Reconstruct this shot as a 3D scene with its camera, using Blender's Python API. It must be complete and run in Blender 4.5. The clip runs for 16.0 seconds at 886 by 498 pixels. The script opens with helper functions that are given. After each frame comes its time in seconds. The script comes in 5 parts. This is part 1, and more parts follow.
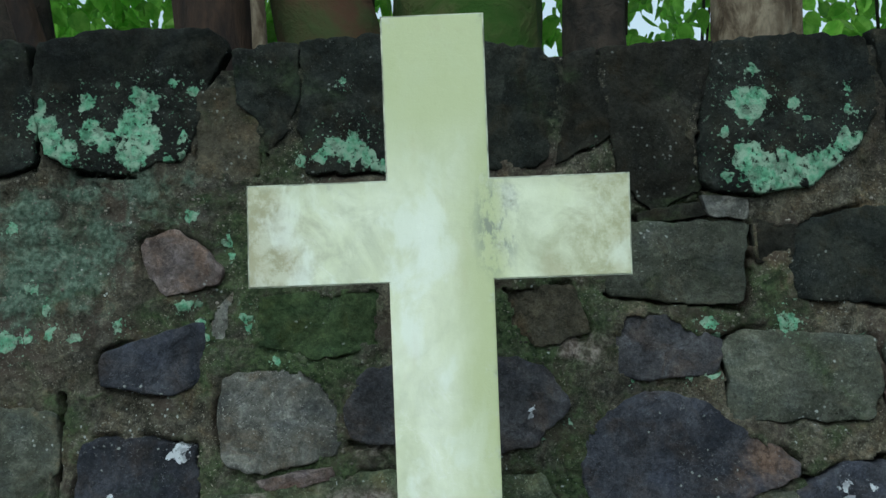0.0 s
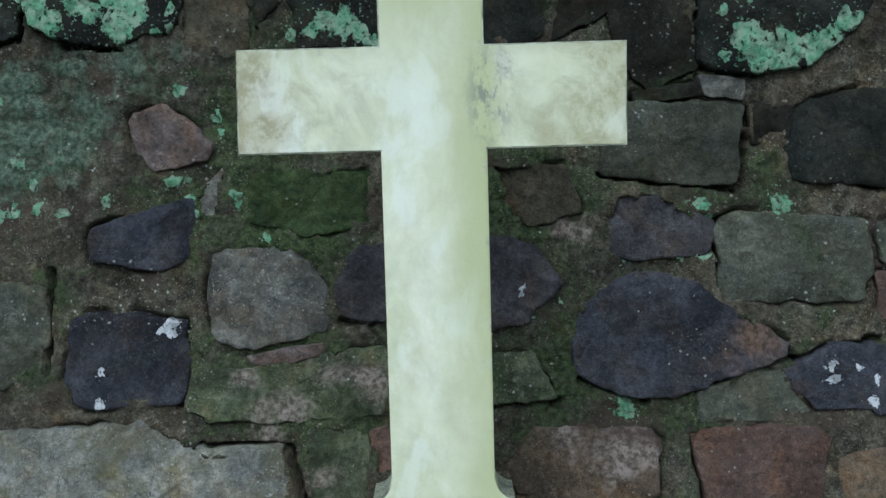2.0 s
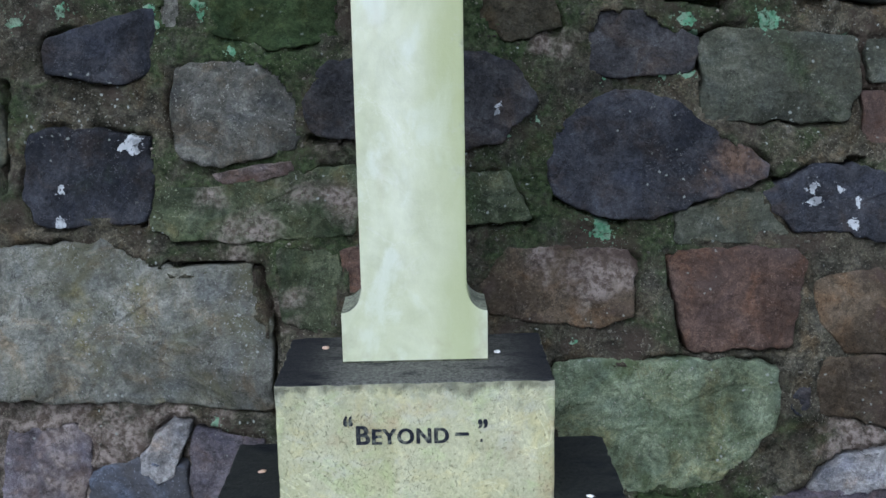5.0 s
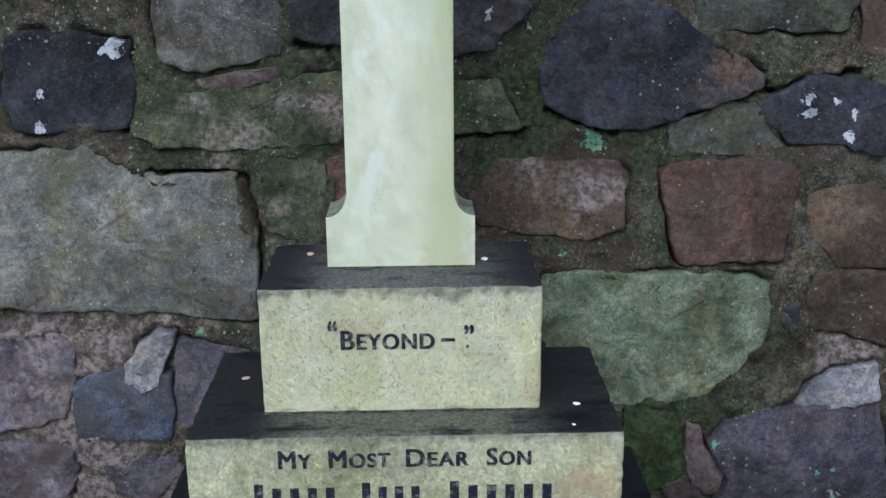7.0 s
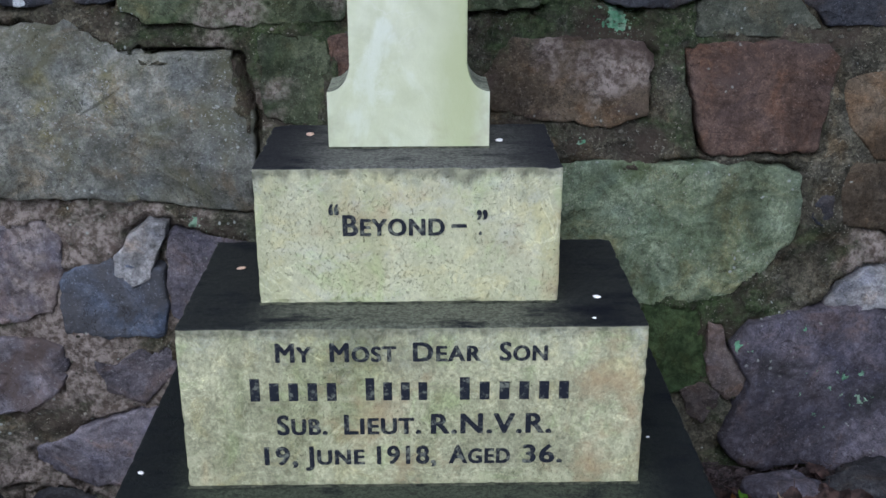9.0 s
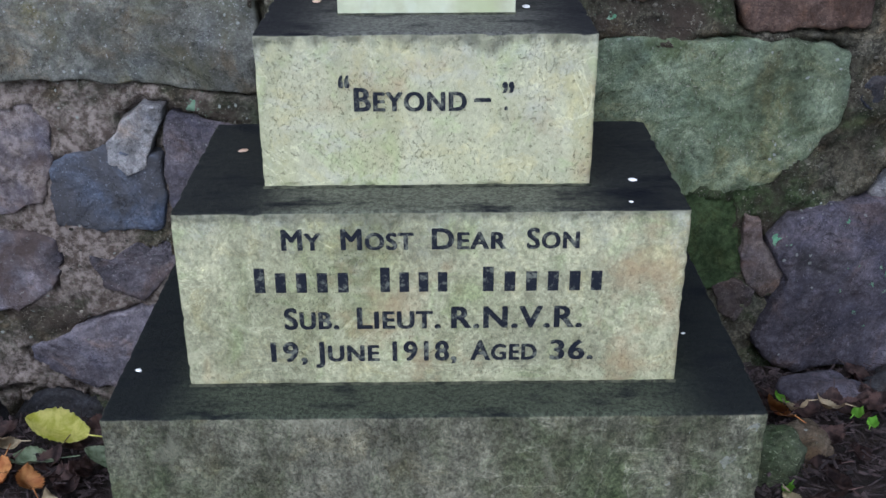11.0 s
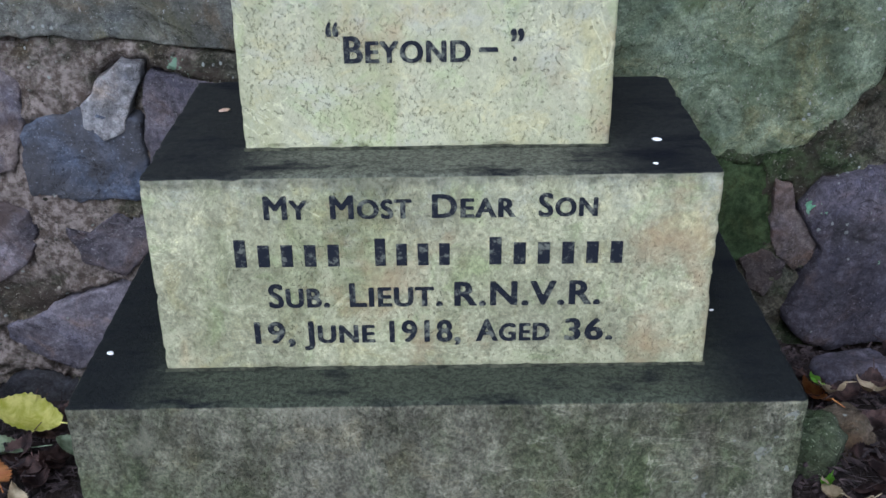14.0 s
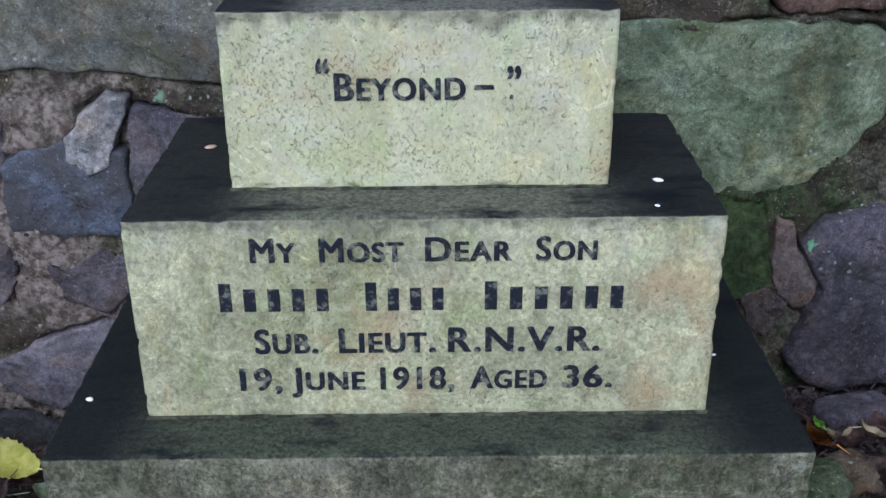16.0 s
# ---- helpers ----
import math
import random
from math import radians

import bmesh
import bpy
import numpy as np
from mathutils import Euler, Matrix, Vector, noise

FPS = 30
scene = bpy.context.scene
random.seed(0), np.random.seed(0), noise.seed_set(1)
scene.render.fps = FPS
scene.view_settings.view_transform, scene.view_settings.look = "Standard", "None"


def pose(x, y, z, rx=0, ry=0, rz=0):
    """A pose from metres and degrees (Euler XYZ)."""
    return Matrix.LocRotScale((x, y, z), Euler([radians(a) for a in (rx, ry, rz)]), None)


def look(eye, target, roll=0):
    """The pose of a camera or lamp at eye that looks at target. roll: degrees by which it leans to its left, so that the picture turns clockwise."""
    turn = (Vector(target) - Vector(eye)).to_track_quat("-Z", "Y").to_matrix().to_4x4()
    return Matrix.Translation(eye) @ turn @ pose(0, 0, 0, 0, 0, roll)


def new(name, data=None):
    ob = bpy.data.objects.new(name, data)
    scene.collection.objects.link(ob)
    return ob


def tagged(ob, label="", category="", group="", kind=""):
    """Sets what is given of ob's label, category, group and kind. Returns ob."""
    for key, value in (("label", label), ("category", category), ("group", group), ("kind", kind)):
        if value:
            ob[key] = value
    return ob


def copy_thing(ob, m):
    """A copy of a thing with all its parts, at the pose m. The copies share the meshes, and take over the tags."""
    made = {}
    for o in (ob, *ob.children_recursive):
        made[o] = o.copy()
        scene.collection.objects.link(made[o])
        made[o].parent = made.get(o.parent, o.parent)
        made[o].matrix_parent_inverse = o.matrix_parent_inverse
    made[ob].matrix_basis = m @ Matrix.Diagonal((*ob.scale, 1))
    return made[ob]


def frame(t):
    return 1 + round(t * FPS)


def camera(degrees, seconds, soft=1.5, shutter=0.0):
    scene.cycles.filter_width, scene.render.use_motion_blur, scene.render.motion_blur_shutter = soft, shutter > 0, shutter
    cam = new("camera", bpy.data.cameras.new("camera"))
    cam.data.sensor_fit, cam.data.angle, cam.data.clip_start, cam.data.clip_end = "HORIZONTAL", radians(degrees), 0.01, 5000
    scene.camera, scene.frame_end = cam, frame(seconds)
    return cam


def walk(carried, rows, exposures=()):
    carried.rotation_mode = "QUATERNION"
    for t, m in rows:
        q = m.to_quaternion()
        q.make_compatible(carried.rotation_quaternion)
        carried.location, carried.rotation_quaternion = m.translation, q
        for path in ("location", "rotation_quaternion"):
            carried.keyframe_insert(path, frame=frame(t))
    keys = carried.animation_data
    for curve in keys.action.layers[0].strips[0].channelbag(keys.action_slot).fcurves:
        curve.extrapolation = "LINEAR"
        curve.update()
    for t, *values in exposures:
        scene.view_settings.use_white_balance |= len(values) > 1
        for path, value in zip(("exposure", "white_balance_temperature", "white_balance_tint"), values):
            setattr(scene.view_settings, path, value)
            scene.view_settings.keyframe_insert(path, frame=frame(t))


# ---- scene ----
cam = camera(45.0, 16.0)
PATH = [
    (0, (0.02, -1.691, 1.541), (-0.001, 0.309, 1.523), -2.2),
    (0.5, (0.018, -1.688, 1.53), (0.006, 0.311, 1.475), -1.9),
    (1, (0.014, -1.685, 1.509), (0.012, 0.312, 1.399), -1.6),
    (1.5, (0.014, -1.682, 1.495), (0.01, 0.313, 1.353), -1.6),
    (2, (0.015, -1.676, 1.475), (0.006, 0.315, 1.282), -1.6),
    (2.5, (0.017, -1.665, 1.46), (0.018, 0.32, 1.215), -1.5),
    (3, (0.017, -1.66, 1.441), (0.023, 0.319, 1.152), -1.3),
    (3.5, (0.019, -1.654, 1.428), (0.039, 0.32, 1.104), -0.9),
    (4, (0.026, -1.655, 1.422), (0.049, 0.315, 1.077), -0.9),
    (4.5, (0.023, -1.63, 1.393), (0.049, 0.33, 0.996), -1.1),
    (7, (0.032, -1.592, 1.308), (0.071, 0.326, 0.741), -0.5),
    (7.5, (0.023, -1.562, 1.291), (0.064, 0.346, 0.692), -0.2),
    (8, (0.021, -1.528, 1.261), (0.058, 0.368, 0.625), -0.2),
    (8.5, (0.021, -1.495, 1.239), (0.054, 0.387, 0.564), -0.0),
    (9, (0.023, -1.471, 1.21), (0.053, 0.397, 0.496), -0.1),
    (9.5, (0.015, -1.44, 1.18), (0.043, 0.411, 0.423), 0.1),
    (12, (0.002, -1.3, 1.082), (-0.003, 0.481, 0.173), -1.0),
    (12.5, (0.003, -1.277, 1.07), (-0.015, 0.5, 0.153), -1.3),
    (13, (0.01, -1.255, 1.063), (-0.006, 0.524, 0.149), -1.4),
    (13.5, (0.011, -1.23, 1.051), (-0.001, 0.55, 0.14), -1.0),
    (14, (0.016, -1.209, 1.038), (0.012, 0.572, 0.127), -0.8),
    (14.5, (0.013, -1.193, 1.03), (0.011, 0.587, 0.119), -0.7),
    (15, (0.013, -1.176, 1.025), (0.017, 0.601, 0.108), -0.7),
    (15.5, (0.017, -1.162, 1.026), (0.021, 0.621, 0.12), -0.7),
    (16, (0.014, -1.152, 1.037), (0.026, 0.649, 0.166), -0.4),
]
# exposure and white balance: greener towards the top of the wall
TINTS = [(0.0, -0.05, 5520, -6), (2.0, -0.04, 5450, 2), (4.5, 0.03, 5380, 8), (9.0, -0.03, 5440, 12), (12.0, 0.1, 5340, 13), (16.0, 0.07, 5320, 13)]
walk(cam, [(t, look(eye, target, roll)) for t, eye, target, roll in PATH], TINTS)

# ---- world and light: open shade under trees, soft sky from in front of the wall ----
world = bpy.data.worlds.new("world")
scene.world = world
world.use_nodes = True
wnt = world.node_tree
sky = wnt.nodes.new("ShaderNodeTexSky")
sky.sky_type, sky.sun_disc = "NISHITA", False
sky.sun_elevation, sky.sun_rotation = radians(48), radians(195)
sky.air_density, sky.dust_density = 1.2, 3.0
haze = wnt.nodes.new("ShaderNodeHueSaturation")
haze.inputs["Saturation"].default_value = 0.35
wnt.links.new(sky.outputs[0], haze.inputs["Color"])
wnt.links.new(haze.outputs[0], wnt.nodes["Background"].inputs[0])
wnt.nodes["Background"].inputs[1].default_value = 0.16
sun_data = bpy.data.lights.new("sun", "SUN")
sun_data.energy, sun_data.angle, sun_data.color = 1.2, radians(50), (1.0, 0.97, 0.9)
sun = new("sun", sun_data)
sun.matrix_world = look((-1.5, -5.5, 6.0), (0, 0, 0))


# ---- materials ----
def nodes(name, rough=0.85):
    m = bpy.data.materials.new(name)
    m.use_nodes = True
    nt = m.node_tree
    bsdf = nt.nodes["Principled BSDF"]
    bsdf.inputs["Roughness"].default_value = rough
    bsdf.inputs["Specular IOR Level"].default_value = 0.3
    return m, nt, bsdf


def wire(nt, value, socket):
    if isinstance(value, bpy.types.NodeSocket):
        nt.links.new(value, socket)
    else:
        socket.default_value = value


def place(nt):
    return nt.nodes.new("ShaderNodeNewGeometry").outputs["Position"]


def scaled(nt, vec, sx, sy, sz):
    n = nt.nodes.new("ShaderNodeVectorMath")
    n.operation = "MULTIPLY"
    nt.links.new(vec, n.inputs[0])
    n.inputs[1].default_value = (sx, sy, sz)
    return n.outputs[0]


def grain(nt, vec, scale, detail=6, rough=0.6, warp=0.0):
    n = nt.nodes.new("ShaderNodeTexNoise")
    nt.links.new(vec, n.inputs["Vector"])
    n.inputs["Scale"].default_value, n.inputs["Detail"].default_value = scale, detail
    n.inputs["Roughness"].default_value, n.inputs["Distortion"].default_value = rough, warp
    return n.outputs["Fac"]


def cells(nt, vec, scale):
    """The random grey of small broken grains."""
    n = nt.nodes.new("ShaderNodeTexVoronoi")
    nt.links.new(vec, n.inputs["Vector"])
    n.inputs["Scale"].default_value = scale
    bw = nt.nodes.new("ShaderNodeSeparateColor")
    nt.links.new(n.outputs["Color"], bw.inputs[0])
    return bw.outputs[0]


def jumbled(nt, vec, amount, scale):
    """The place shifted by noise, to break up outlines."""
    n = nt.nodes.new("ShaderNodeTexNoise")
    nt.links.new(vec, n.inputs["Vector"])
    n.inputs["Scale"].default_value, n.inputs["Detail"].default_value = scale, 3
    m = nt.nodes.new("ShaderNodeVectorMath")
    m.operation = "MULTIPLY_ADD"
    nt.links.new(n.outputs["Color"], m.inputs[0])
    m.inputs[1].default_value = (amount,) * 3
    nt.links.new(vec, m.inputs[2])
    return m.outputs[0]


def calc(nt, op, a, b=0.0, c=None):
    n = nt.nodes.new("ShaderNodeMath")
    n.operation = op
    wire(nt, a, n.inputs[0])
    wire(nt, b, n.inputs[1])
    if c is not None:
        wire(nt, c, n.inputs[2])
    return n.outputs[0]


def ramp(nt, fac, lo, hi, a=0.0, b=1.0):
    n = nt.nodes.new("ShaderNodeMapRange")
    n.interpolation_type = "SMOOTHSTEP"
    wire(nt, fac, n.inputs[0])
    for i, v in enumerate((lo, hi, a, b)):
        n.inputs[i + 1].default_value = v
    return n.outputs[0]


def blend(nt, fac, a, b, mode="MIX"):
    n = nt.nodes.new("ShaderNodeMix")
    n.data_type, n.blend_type = "RGBA", mode
    wire(nt, fac, n.inputs[0])
    wire(nt, (*a, 1) if isinstance(a, tuple) else a, n.inputs[6])
    wire(nt, (*b, 1) if isinstance(b, tuple) else b, n.inputs[7])
    return n.outputs[2]


def grey(nt, v):
    n = nt.nodes.new("ShaderNodeCombineColor")
    for s in n.inputs:
        wire(nt, v, s)
    return n.outputs[0]


def relief(nt, bsdf, height, depth):
    n = nt.nodes.new("ShaderNodeBump")
    n.inputs["Strength"].default_value, n.inputs["Distance"].default_value = 1.0, depth
    nt.links.new(height, n.inputs["Height"])
    nt.links.new(n.outputs[0], bsdf.inputs["Normal"])


def patches(nt, pos, centres, edge, halo=0.06):
    """A mask of crusty patches: centres of (x, z, radius) on the wall, their outline broken by noise."""
    bent = jumbled(nt, jumbled(nt, pos, 0.05, 22), 0.022, 75)
    flat = scaled(nt, bent, 1, 0, 1)
    best = None
    for x, z, r in centres:
        d = nt.nodes.new("ShaderNodeVectorMath")
        d.operation = "DISTANCE"
        nt.links.new(flat, d.inputs[0])
        d.inputs[1].default_value = (x + 0.036, 0, z + 0.036)
        v = calc(nt, "SUBTRACT", 1.0, calc(nt, "DIVIDE", d.outputs["Value"], 1.12 * r))
        best = v if best is None else calc(nt, "MAXIMUM", best, v)
    core = ramp(nt, calc(nt, "MULTIPLY_ADD", edge, 1.6, calc(nt, "ADD", best, -0.8)), -0.04, 0.06)
    holes = calc(nt, "MULTIPLY", ramp(nt, grain(nt, pos, 80, 6, 0.7), 0.36, 0.46), ramp(nt, grain(nt, pos, 24, 5, 0.6), 0.36, 0.5, 0.5, 1))
    dots = calc(nt, "MULTIPLY", ramp(nt, grain(nt, pos, 120, 3, 0.55), 0.62, 0.66), ramp(nt, best, -halo * 40, -0.3))
    return calc(nt, "MAXIMUM", calc(nt, "MULTIPLY", core, holes), calc(nt, "MULTIPLY", dots, 0.8))


def soft_patches(nt, pos, centres, edge, spread=1.0):
    """A soft-edged mask of (x, z, radius) blotches on the wall."""
    flat = scaled(nt, pos, 1, 0, 1)
    best = None
    for x, z, r in centres:
        d = nt.nodes.new("ShaderNodeVectorMath")
        d.operation = "DISTANCE"
        nt.links.new(flat, d.inputs[0])
        d.inputs[1].default_value = (x, 0, z)
        v = calc(nt, "SUBTRACT", r, d.outputs["Value"])
        best = v if best is None else calc(nt, "MAXIMUM", best, v)
    return ramp(nt, calc(nt, "MULTIPLY_ADD", edge, 0.5 * spread, calc(nt, "ADD", best, -0.27 * spread)), -0.06 * spread, 0.1 * spread)


MINT_LEFT = [(-0.945, 1.845, 0.030), (-0.923, 1.804, 0.032), (-0.896, 1.769, 0.032), (-0.948, 1.893, 0.014), (-0.882, 1.802, 0.016), (-0.844, 1.899, 0.019), (-0.821, 1.820, 0.030), (-0.795, 1.798, 0.024), (-0.705, 1.896, 0.030), (-0.726, 1.836, 0.035), (-0.697, 1.801, 0.032), (-0.734, 1.776, 0.030), (-0.729, 1.742, 0.019), (-0.632, 1.934, 0.009), (-0.589, 1.921, 0.014), (-0.620, 1.765, 0.011), (-0.648, 1.743, 0.012), (-0.612, 1.812, 0.012), (-0.972, 1.720, 0.012), (-0.705, 1.705, 0.014), (-0.766, 1.939, 0.007), (-0.257, 1.768, 0.024), (-0.217, 1.762, 0.030), (-0.178, 1.740, 0.019), (-0.149, 1.719, 0.016), (-0.291, 1.745, 0.019), (-0.209, 1.789, 0.014), (-0.232, 1.921, 0.008), (-0.333, 1.740, 0.011)]
MINT_RIGHT = [(0.711, 1.833, 0.032), (0.742, 1.838, 0.024), (0.721, 1.806, 0.027), (0.739, 1.906, 0.011), (0.829, 1.832, 0.012), (0.659, 1.761, 0.011), (0.867, 1.793, 0.008), (0.961, 1.857, 0.009), (0.965, 1.809, 0.012), (0.722, 1.698, 0.038), (0.767, 1.663, 0.041), (0.820, 1.674, 0.035), (0.867, 1.679, 0.035), (0.914, 1.691, 0.027), (0.956, 1.736, 0.024), (0.990, 1.741, 0.016), (0.803, 1.715, 0.016), (0.739, 1.638, 0.022), (0.818, 1.628, 0.024), (0.660, 1.661, 0.012), (0.878, 1.645, 0.022), (1.022, 1.767, 0.007), (0.366, 1.728, 0.014)]
MINT_DOTS = [(-0.597, 1.625, 0.012), (-0.518, 1.559, 0.009), (-0.506, 1.523, 0.008), (-0.467, 1.379, 0.012), (-0.574, 1.363, 0.012), (-0.567, 1.333, 0.012), (-0.468, 1.352, 0.008), (-0.620, 1.413, 0.014), (-0.587, 1.409, 0.011), (-0.776, 1.370, 0.012), (-0.396, 1.275, 0.011), (-0.879, 1.341, 0.012), (-1.028, 1.602, 0.011), (-0.981, 1.466, 0.012), (-1.032, 1.341, 0.019), (-0.992, 1.350, 0.012), (-0.939, 1.357, 0.012), (-0.944, 1.409, 0.009), (0.605, 1.319, 0.014), (0.624, 1.280, 0.014), (0.607, 1.204, 0.009), (0.543, 1.210, 0.011), (0.419, 1.198, 0.007), (0.785, 1.325, 0.019), (0.787, 1.299, 0.014), (0.960, 1.274, 0.007), (0.398, 0.880, 0.020), (0.410, 0.865, 0.011), (0.331, 0.653, 0.008), (0.203, 1.080, 0.006), (0.262, 1.114, 0.006), (-0.446, 0.494, 0.011)]
WHITE_DOTS = [(0.870, 0.963, 0.009), (0.877, 0.933, 0.012), (0.933, 0.956, 0.006), (0.976, 0.919, 0.006), (0.979, 0.928, 0.004), (0.958, 0.876, 0.009), (0.179, 1.142, 0.006), (0.176, 1.126, 0.004), (-0.774, 0.986, 0.009), (-0.779, 0.913, 0.009), (-0.618, 1.087, 0.015), (-0.609, 1.069, 0.009), (-0.636, 1.075, 0.007), (-0.281, 1.078, 0.006), (-0.332, 1.076, 0.004), (-0.434, 1.066, 0.013), (-0.459, 1.072, 0.007)]
MINT, PALE_MINT, CHALK = (0.17, 0.38, 0.235), (0.25, 0.36, 0.26), (0.5, 0.52, 0.55)


def stone_material(name, dark, light, moss=0.2, speck=0.25, coarse=14, mint=(), white=(), layers=0.0, mossy=(), stain=None, chalky=(), crust=False, gritty=0.34, rusts=(), yellows=(), teal=()):
    m, nt, bsdf = nodes(name, 0.92)
    bsdf.inputs["Specular IOR Level"].default_value = 0.1
    dark, light = tuple(0.62 * a + 0.38 * b for a, b in zip(dark, light)), tuple(0.88 * b + 0.12 * a for a, b in zip(dark, light))
    pos = place(nt)
    info = nt.nodes.new("ShaderNodeObjectInfo").outputs["Random"]
    big, mid, fine = grain(nt, pos, coarse, 8, 0.65, 0.6), grain(nt, pos, 70, 6, 0.65), grain(nt, pos, 330, 3, 0.6)
    col = blend(nt, ramp(nt, big, 0.4, 0.62), dark, light)
    shift = nt.nodes.new("ShaderNodeVectorMath")
    shift.operation = "ADD"
    nt.links.new(pos, shift.inputs[0])
    nt.links.new(grey(nt, calc(nt, "MULTIPLY", info, 37.0)), shift.inputs[1])
    tone = grain(nt, shift.outputs[0], 4.5, 5, 0.6, 0.4)
    col = blend(nt, 1.0, col, grey(nt, ramp(nt, tone, 0.33, 0.67, 0.62, 1.5)), "MULTIPLY")
    flake = grain(nt, shift.outputs[0], 13, 6, 0.58, 0.5)
    col = blend(nt, ramp(nt, flake, 0.55, 0.575, 0, 0.45), col, tuple(1.05 * c for c in light))
    col = blend(nt, ramp(nt, flake, 0.44, 0.415, 0, 0.45), col, tuple(0.75 * c for c in dark))
    bent = jumbled(nt, pos, 0.012, 60)
    grit, chips = cells(nt, bent, 210), cells(nt, bent, 70)
    col = blend(nt, 1.0, col, grey(nt, calc(nt, "MULTIPLY_ADD", grit, gritty, 1.06 - 0.5 * gritty)), "MULTIPLY")
    col = blend(nt, 1.0, col, grey(nt, calc(nt, "MULTIPLY_ADD", chips, 0.6 * gritty, 1 - 0.3 * gritty)), "MULTIPLY")
    col = blend(nt, ramp(nt, grain(nt, shift.outputs[0], 19, 7, 0.7, 0.6), 0.54, 0.62, 0, 0.4), col, tuple(0.45 * c for c in dark))
    col = blend(nt, 1.0, col, grey(nt, calc(nt, "MULTIPLY_ADD", mid, 1.5, 0.3)), "MULTIPLY")
    col = blend(nt, 1.0, col, grey(nt, calc(nt, "MULTIPLY_ADD", fine, 1.1, 0.45)), "MULTIPLY")
    col = blend(nt, 1.0, col, grey(nt, calc(nt, "MULTIPLY_ADD", info, 0.4, 0.8)), "MULTIPLY")
    hue = grain(nt, shift.outputs[0], 10, 6, 0.65, 0.7)
    col = blend(nt, ramp(nt, hue, 0.5, 0.68, 0, 0.8), col, blend(nt, 1.0, col, (1.22, 1.0, 0.8), "MULTIPLY"))
    col = blend(nt, ramp(nt, hue, 0.5, 0.32, 0, 0.8), col, blend(nt, 1.0, col, (0.95, 1.0, 1.14), "MULTIPLY"))
    if layers:
        bands = grain(nt, scaled(nt, pos, 12, 12, 90), 1.0, 4, 0.6)
        col = blend(nt, ramp(nt, bands, 0.45, 0.6, 0, layers), col, dark)
    green = ramp(nt, grain(nt, pos, 5.5, 6, 0.65, 0.8), 0.62 - 0.3 * moss, 0.8 - 0.25 * moss, 0, min(1.0, 0.35 + moss))
    col = blend(nt, green, col, blend(nt, ramp(nt, mid, 0.35, 0.65), (0.016, 0.028, 0.011), (0.055, 0.082, 0.034)))
    if mossy:
        col = blend(nt, calc(nt, "MULTIPLY", soft_patches(nt, pos, mossy, big), 0.85), col, blend(nt, ramp(nt, mid, 0.35, 0.65), (0.014, 0.027, 0.01), (0.06, 0.088, 0.036)))
    if stain:
        col = blend(nt, ramp(nt, grain(nt, pos, 6.5, 5, 0.6, 0.5), 0.5, 0.66, 0, 0.8), col, stain)
    if rusts:
        col = blend(nt, calc(nt, "MULTIPLY", soft_patches(nt, pos, rusts, big, 0.5), 0.9), col, blend(nt, ramp(nt, mid, 0.38, 0.62), (0.07, 0.045, 0.03), (0.15, 0.1, 0.072)))
    if teal:
        col = blend(nt, calc(nt, "MULTIPLY", soft_patches(nt, pos, teal, big, 0.7), 0.85), col, blend(nt, ramp(nt, mid, 0.35, 0.65), (0.035, 0.062, 0.042), (0.13, 0.185, 0.14)))
    if yellows:
        col = blend(nt, calc(nt, "MULTIPLY", soft_patches(nt, pos, yellows, big, 0.5), 0.7), col, blend(nt, ramp(nt, mid, 0.38, 0.62), (0.09, 0.08, 0.025), (0.2, 0.17, 0.06)))
    if chalky:
        col = blend(nt, calc(nt, "MULTIPLY", soft_patches(nt, pos, chalky, big, 0.5), 0.85), col, blend(nt, ramp(nt, mid, 0.38, 0.62), (0.11, 0.085, 0.072), (0.33, 0.28, 0.255)))
    if crust:
        height = nt.nodes.new("ShaderNodeSeparateXYZ")
        nt.links.new(pos, height.inputs[0])
        col = blend(nt, ramp(nt, calc(nt, "MULTIPLY_ADD", big, 0.4, height.outputs[2]), 1.9, 2.06, 0, 0.85), col, blend(nt, ramp(nt, mid, 0.4, 0.6), (0.009, 0.01, 0.009), (0.036, 0.035, 0.026)))
    crack = calc(nt, "ABSOLUTE", calc(nt, "SUBTRACT", grain(nt, pos, 7, 6, 0.62, 0.9), 0.5))
    col = blend(nt, ramp(nt, crack, 0.0, 0.006, 0.55, 0), col, (0.012, 0.011, 0.01))
    cluster = ramp(nt, grain(nt, pos, 5, 5, 0.6), 0.48, 0.66)
    dust = calc(nt, "MULTIPLY", ramp(nt, grain(nt, pos, 130, 4, 0.7), 0.6, 0.7), calc(nt, "MULTIPLY_ADD", cluster, 0.9, 0.12))
    col = blend(nt, calc(nt, "MULTIPLY", dust, speck), col, (0.27, 0.27, 0.24))
    spots = nt.nodes.new("ShaderNodeTexVoronoi")
    nt.links.new(bent, spots.inputs["Vector"])
    spots.inputs["Scale"].default_value = 75
    pick = nt.nodes.new("ShaderNodeSeparateColor")
    nt.links.new(spots.outputs["Color"], pick.inputs[0])
    fleck_mask = calc(nt, "MULTIPLY", ramp(nt, spots.outputs["Distance"], 0.16, 0.3, 1, 0), ramp(nt, calc(nt, "MULTIPLY_ADD", cluster, 0.22, pick.outputs[1]), 1.0, 1.03))
    col = blend(nt, calc(nt, "MULTIPLY", fleck_mask, min(1.0, speck + 0.2)), col, (0.29, 0.31, 0.29))
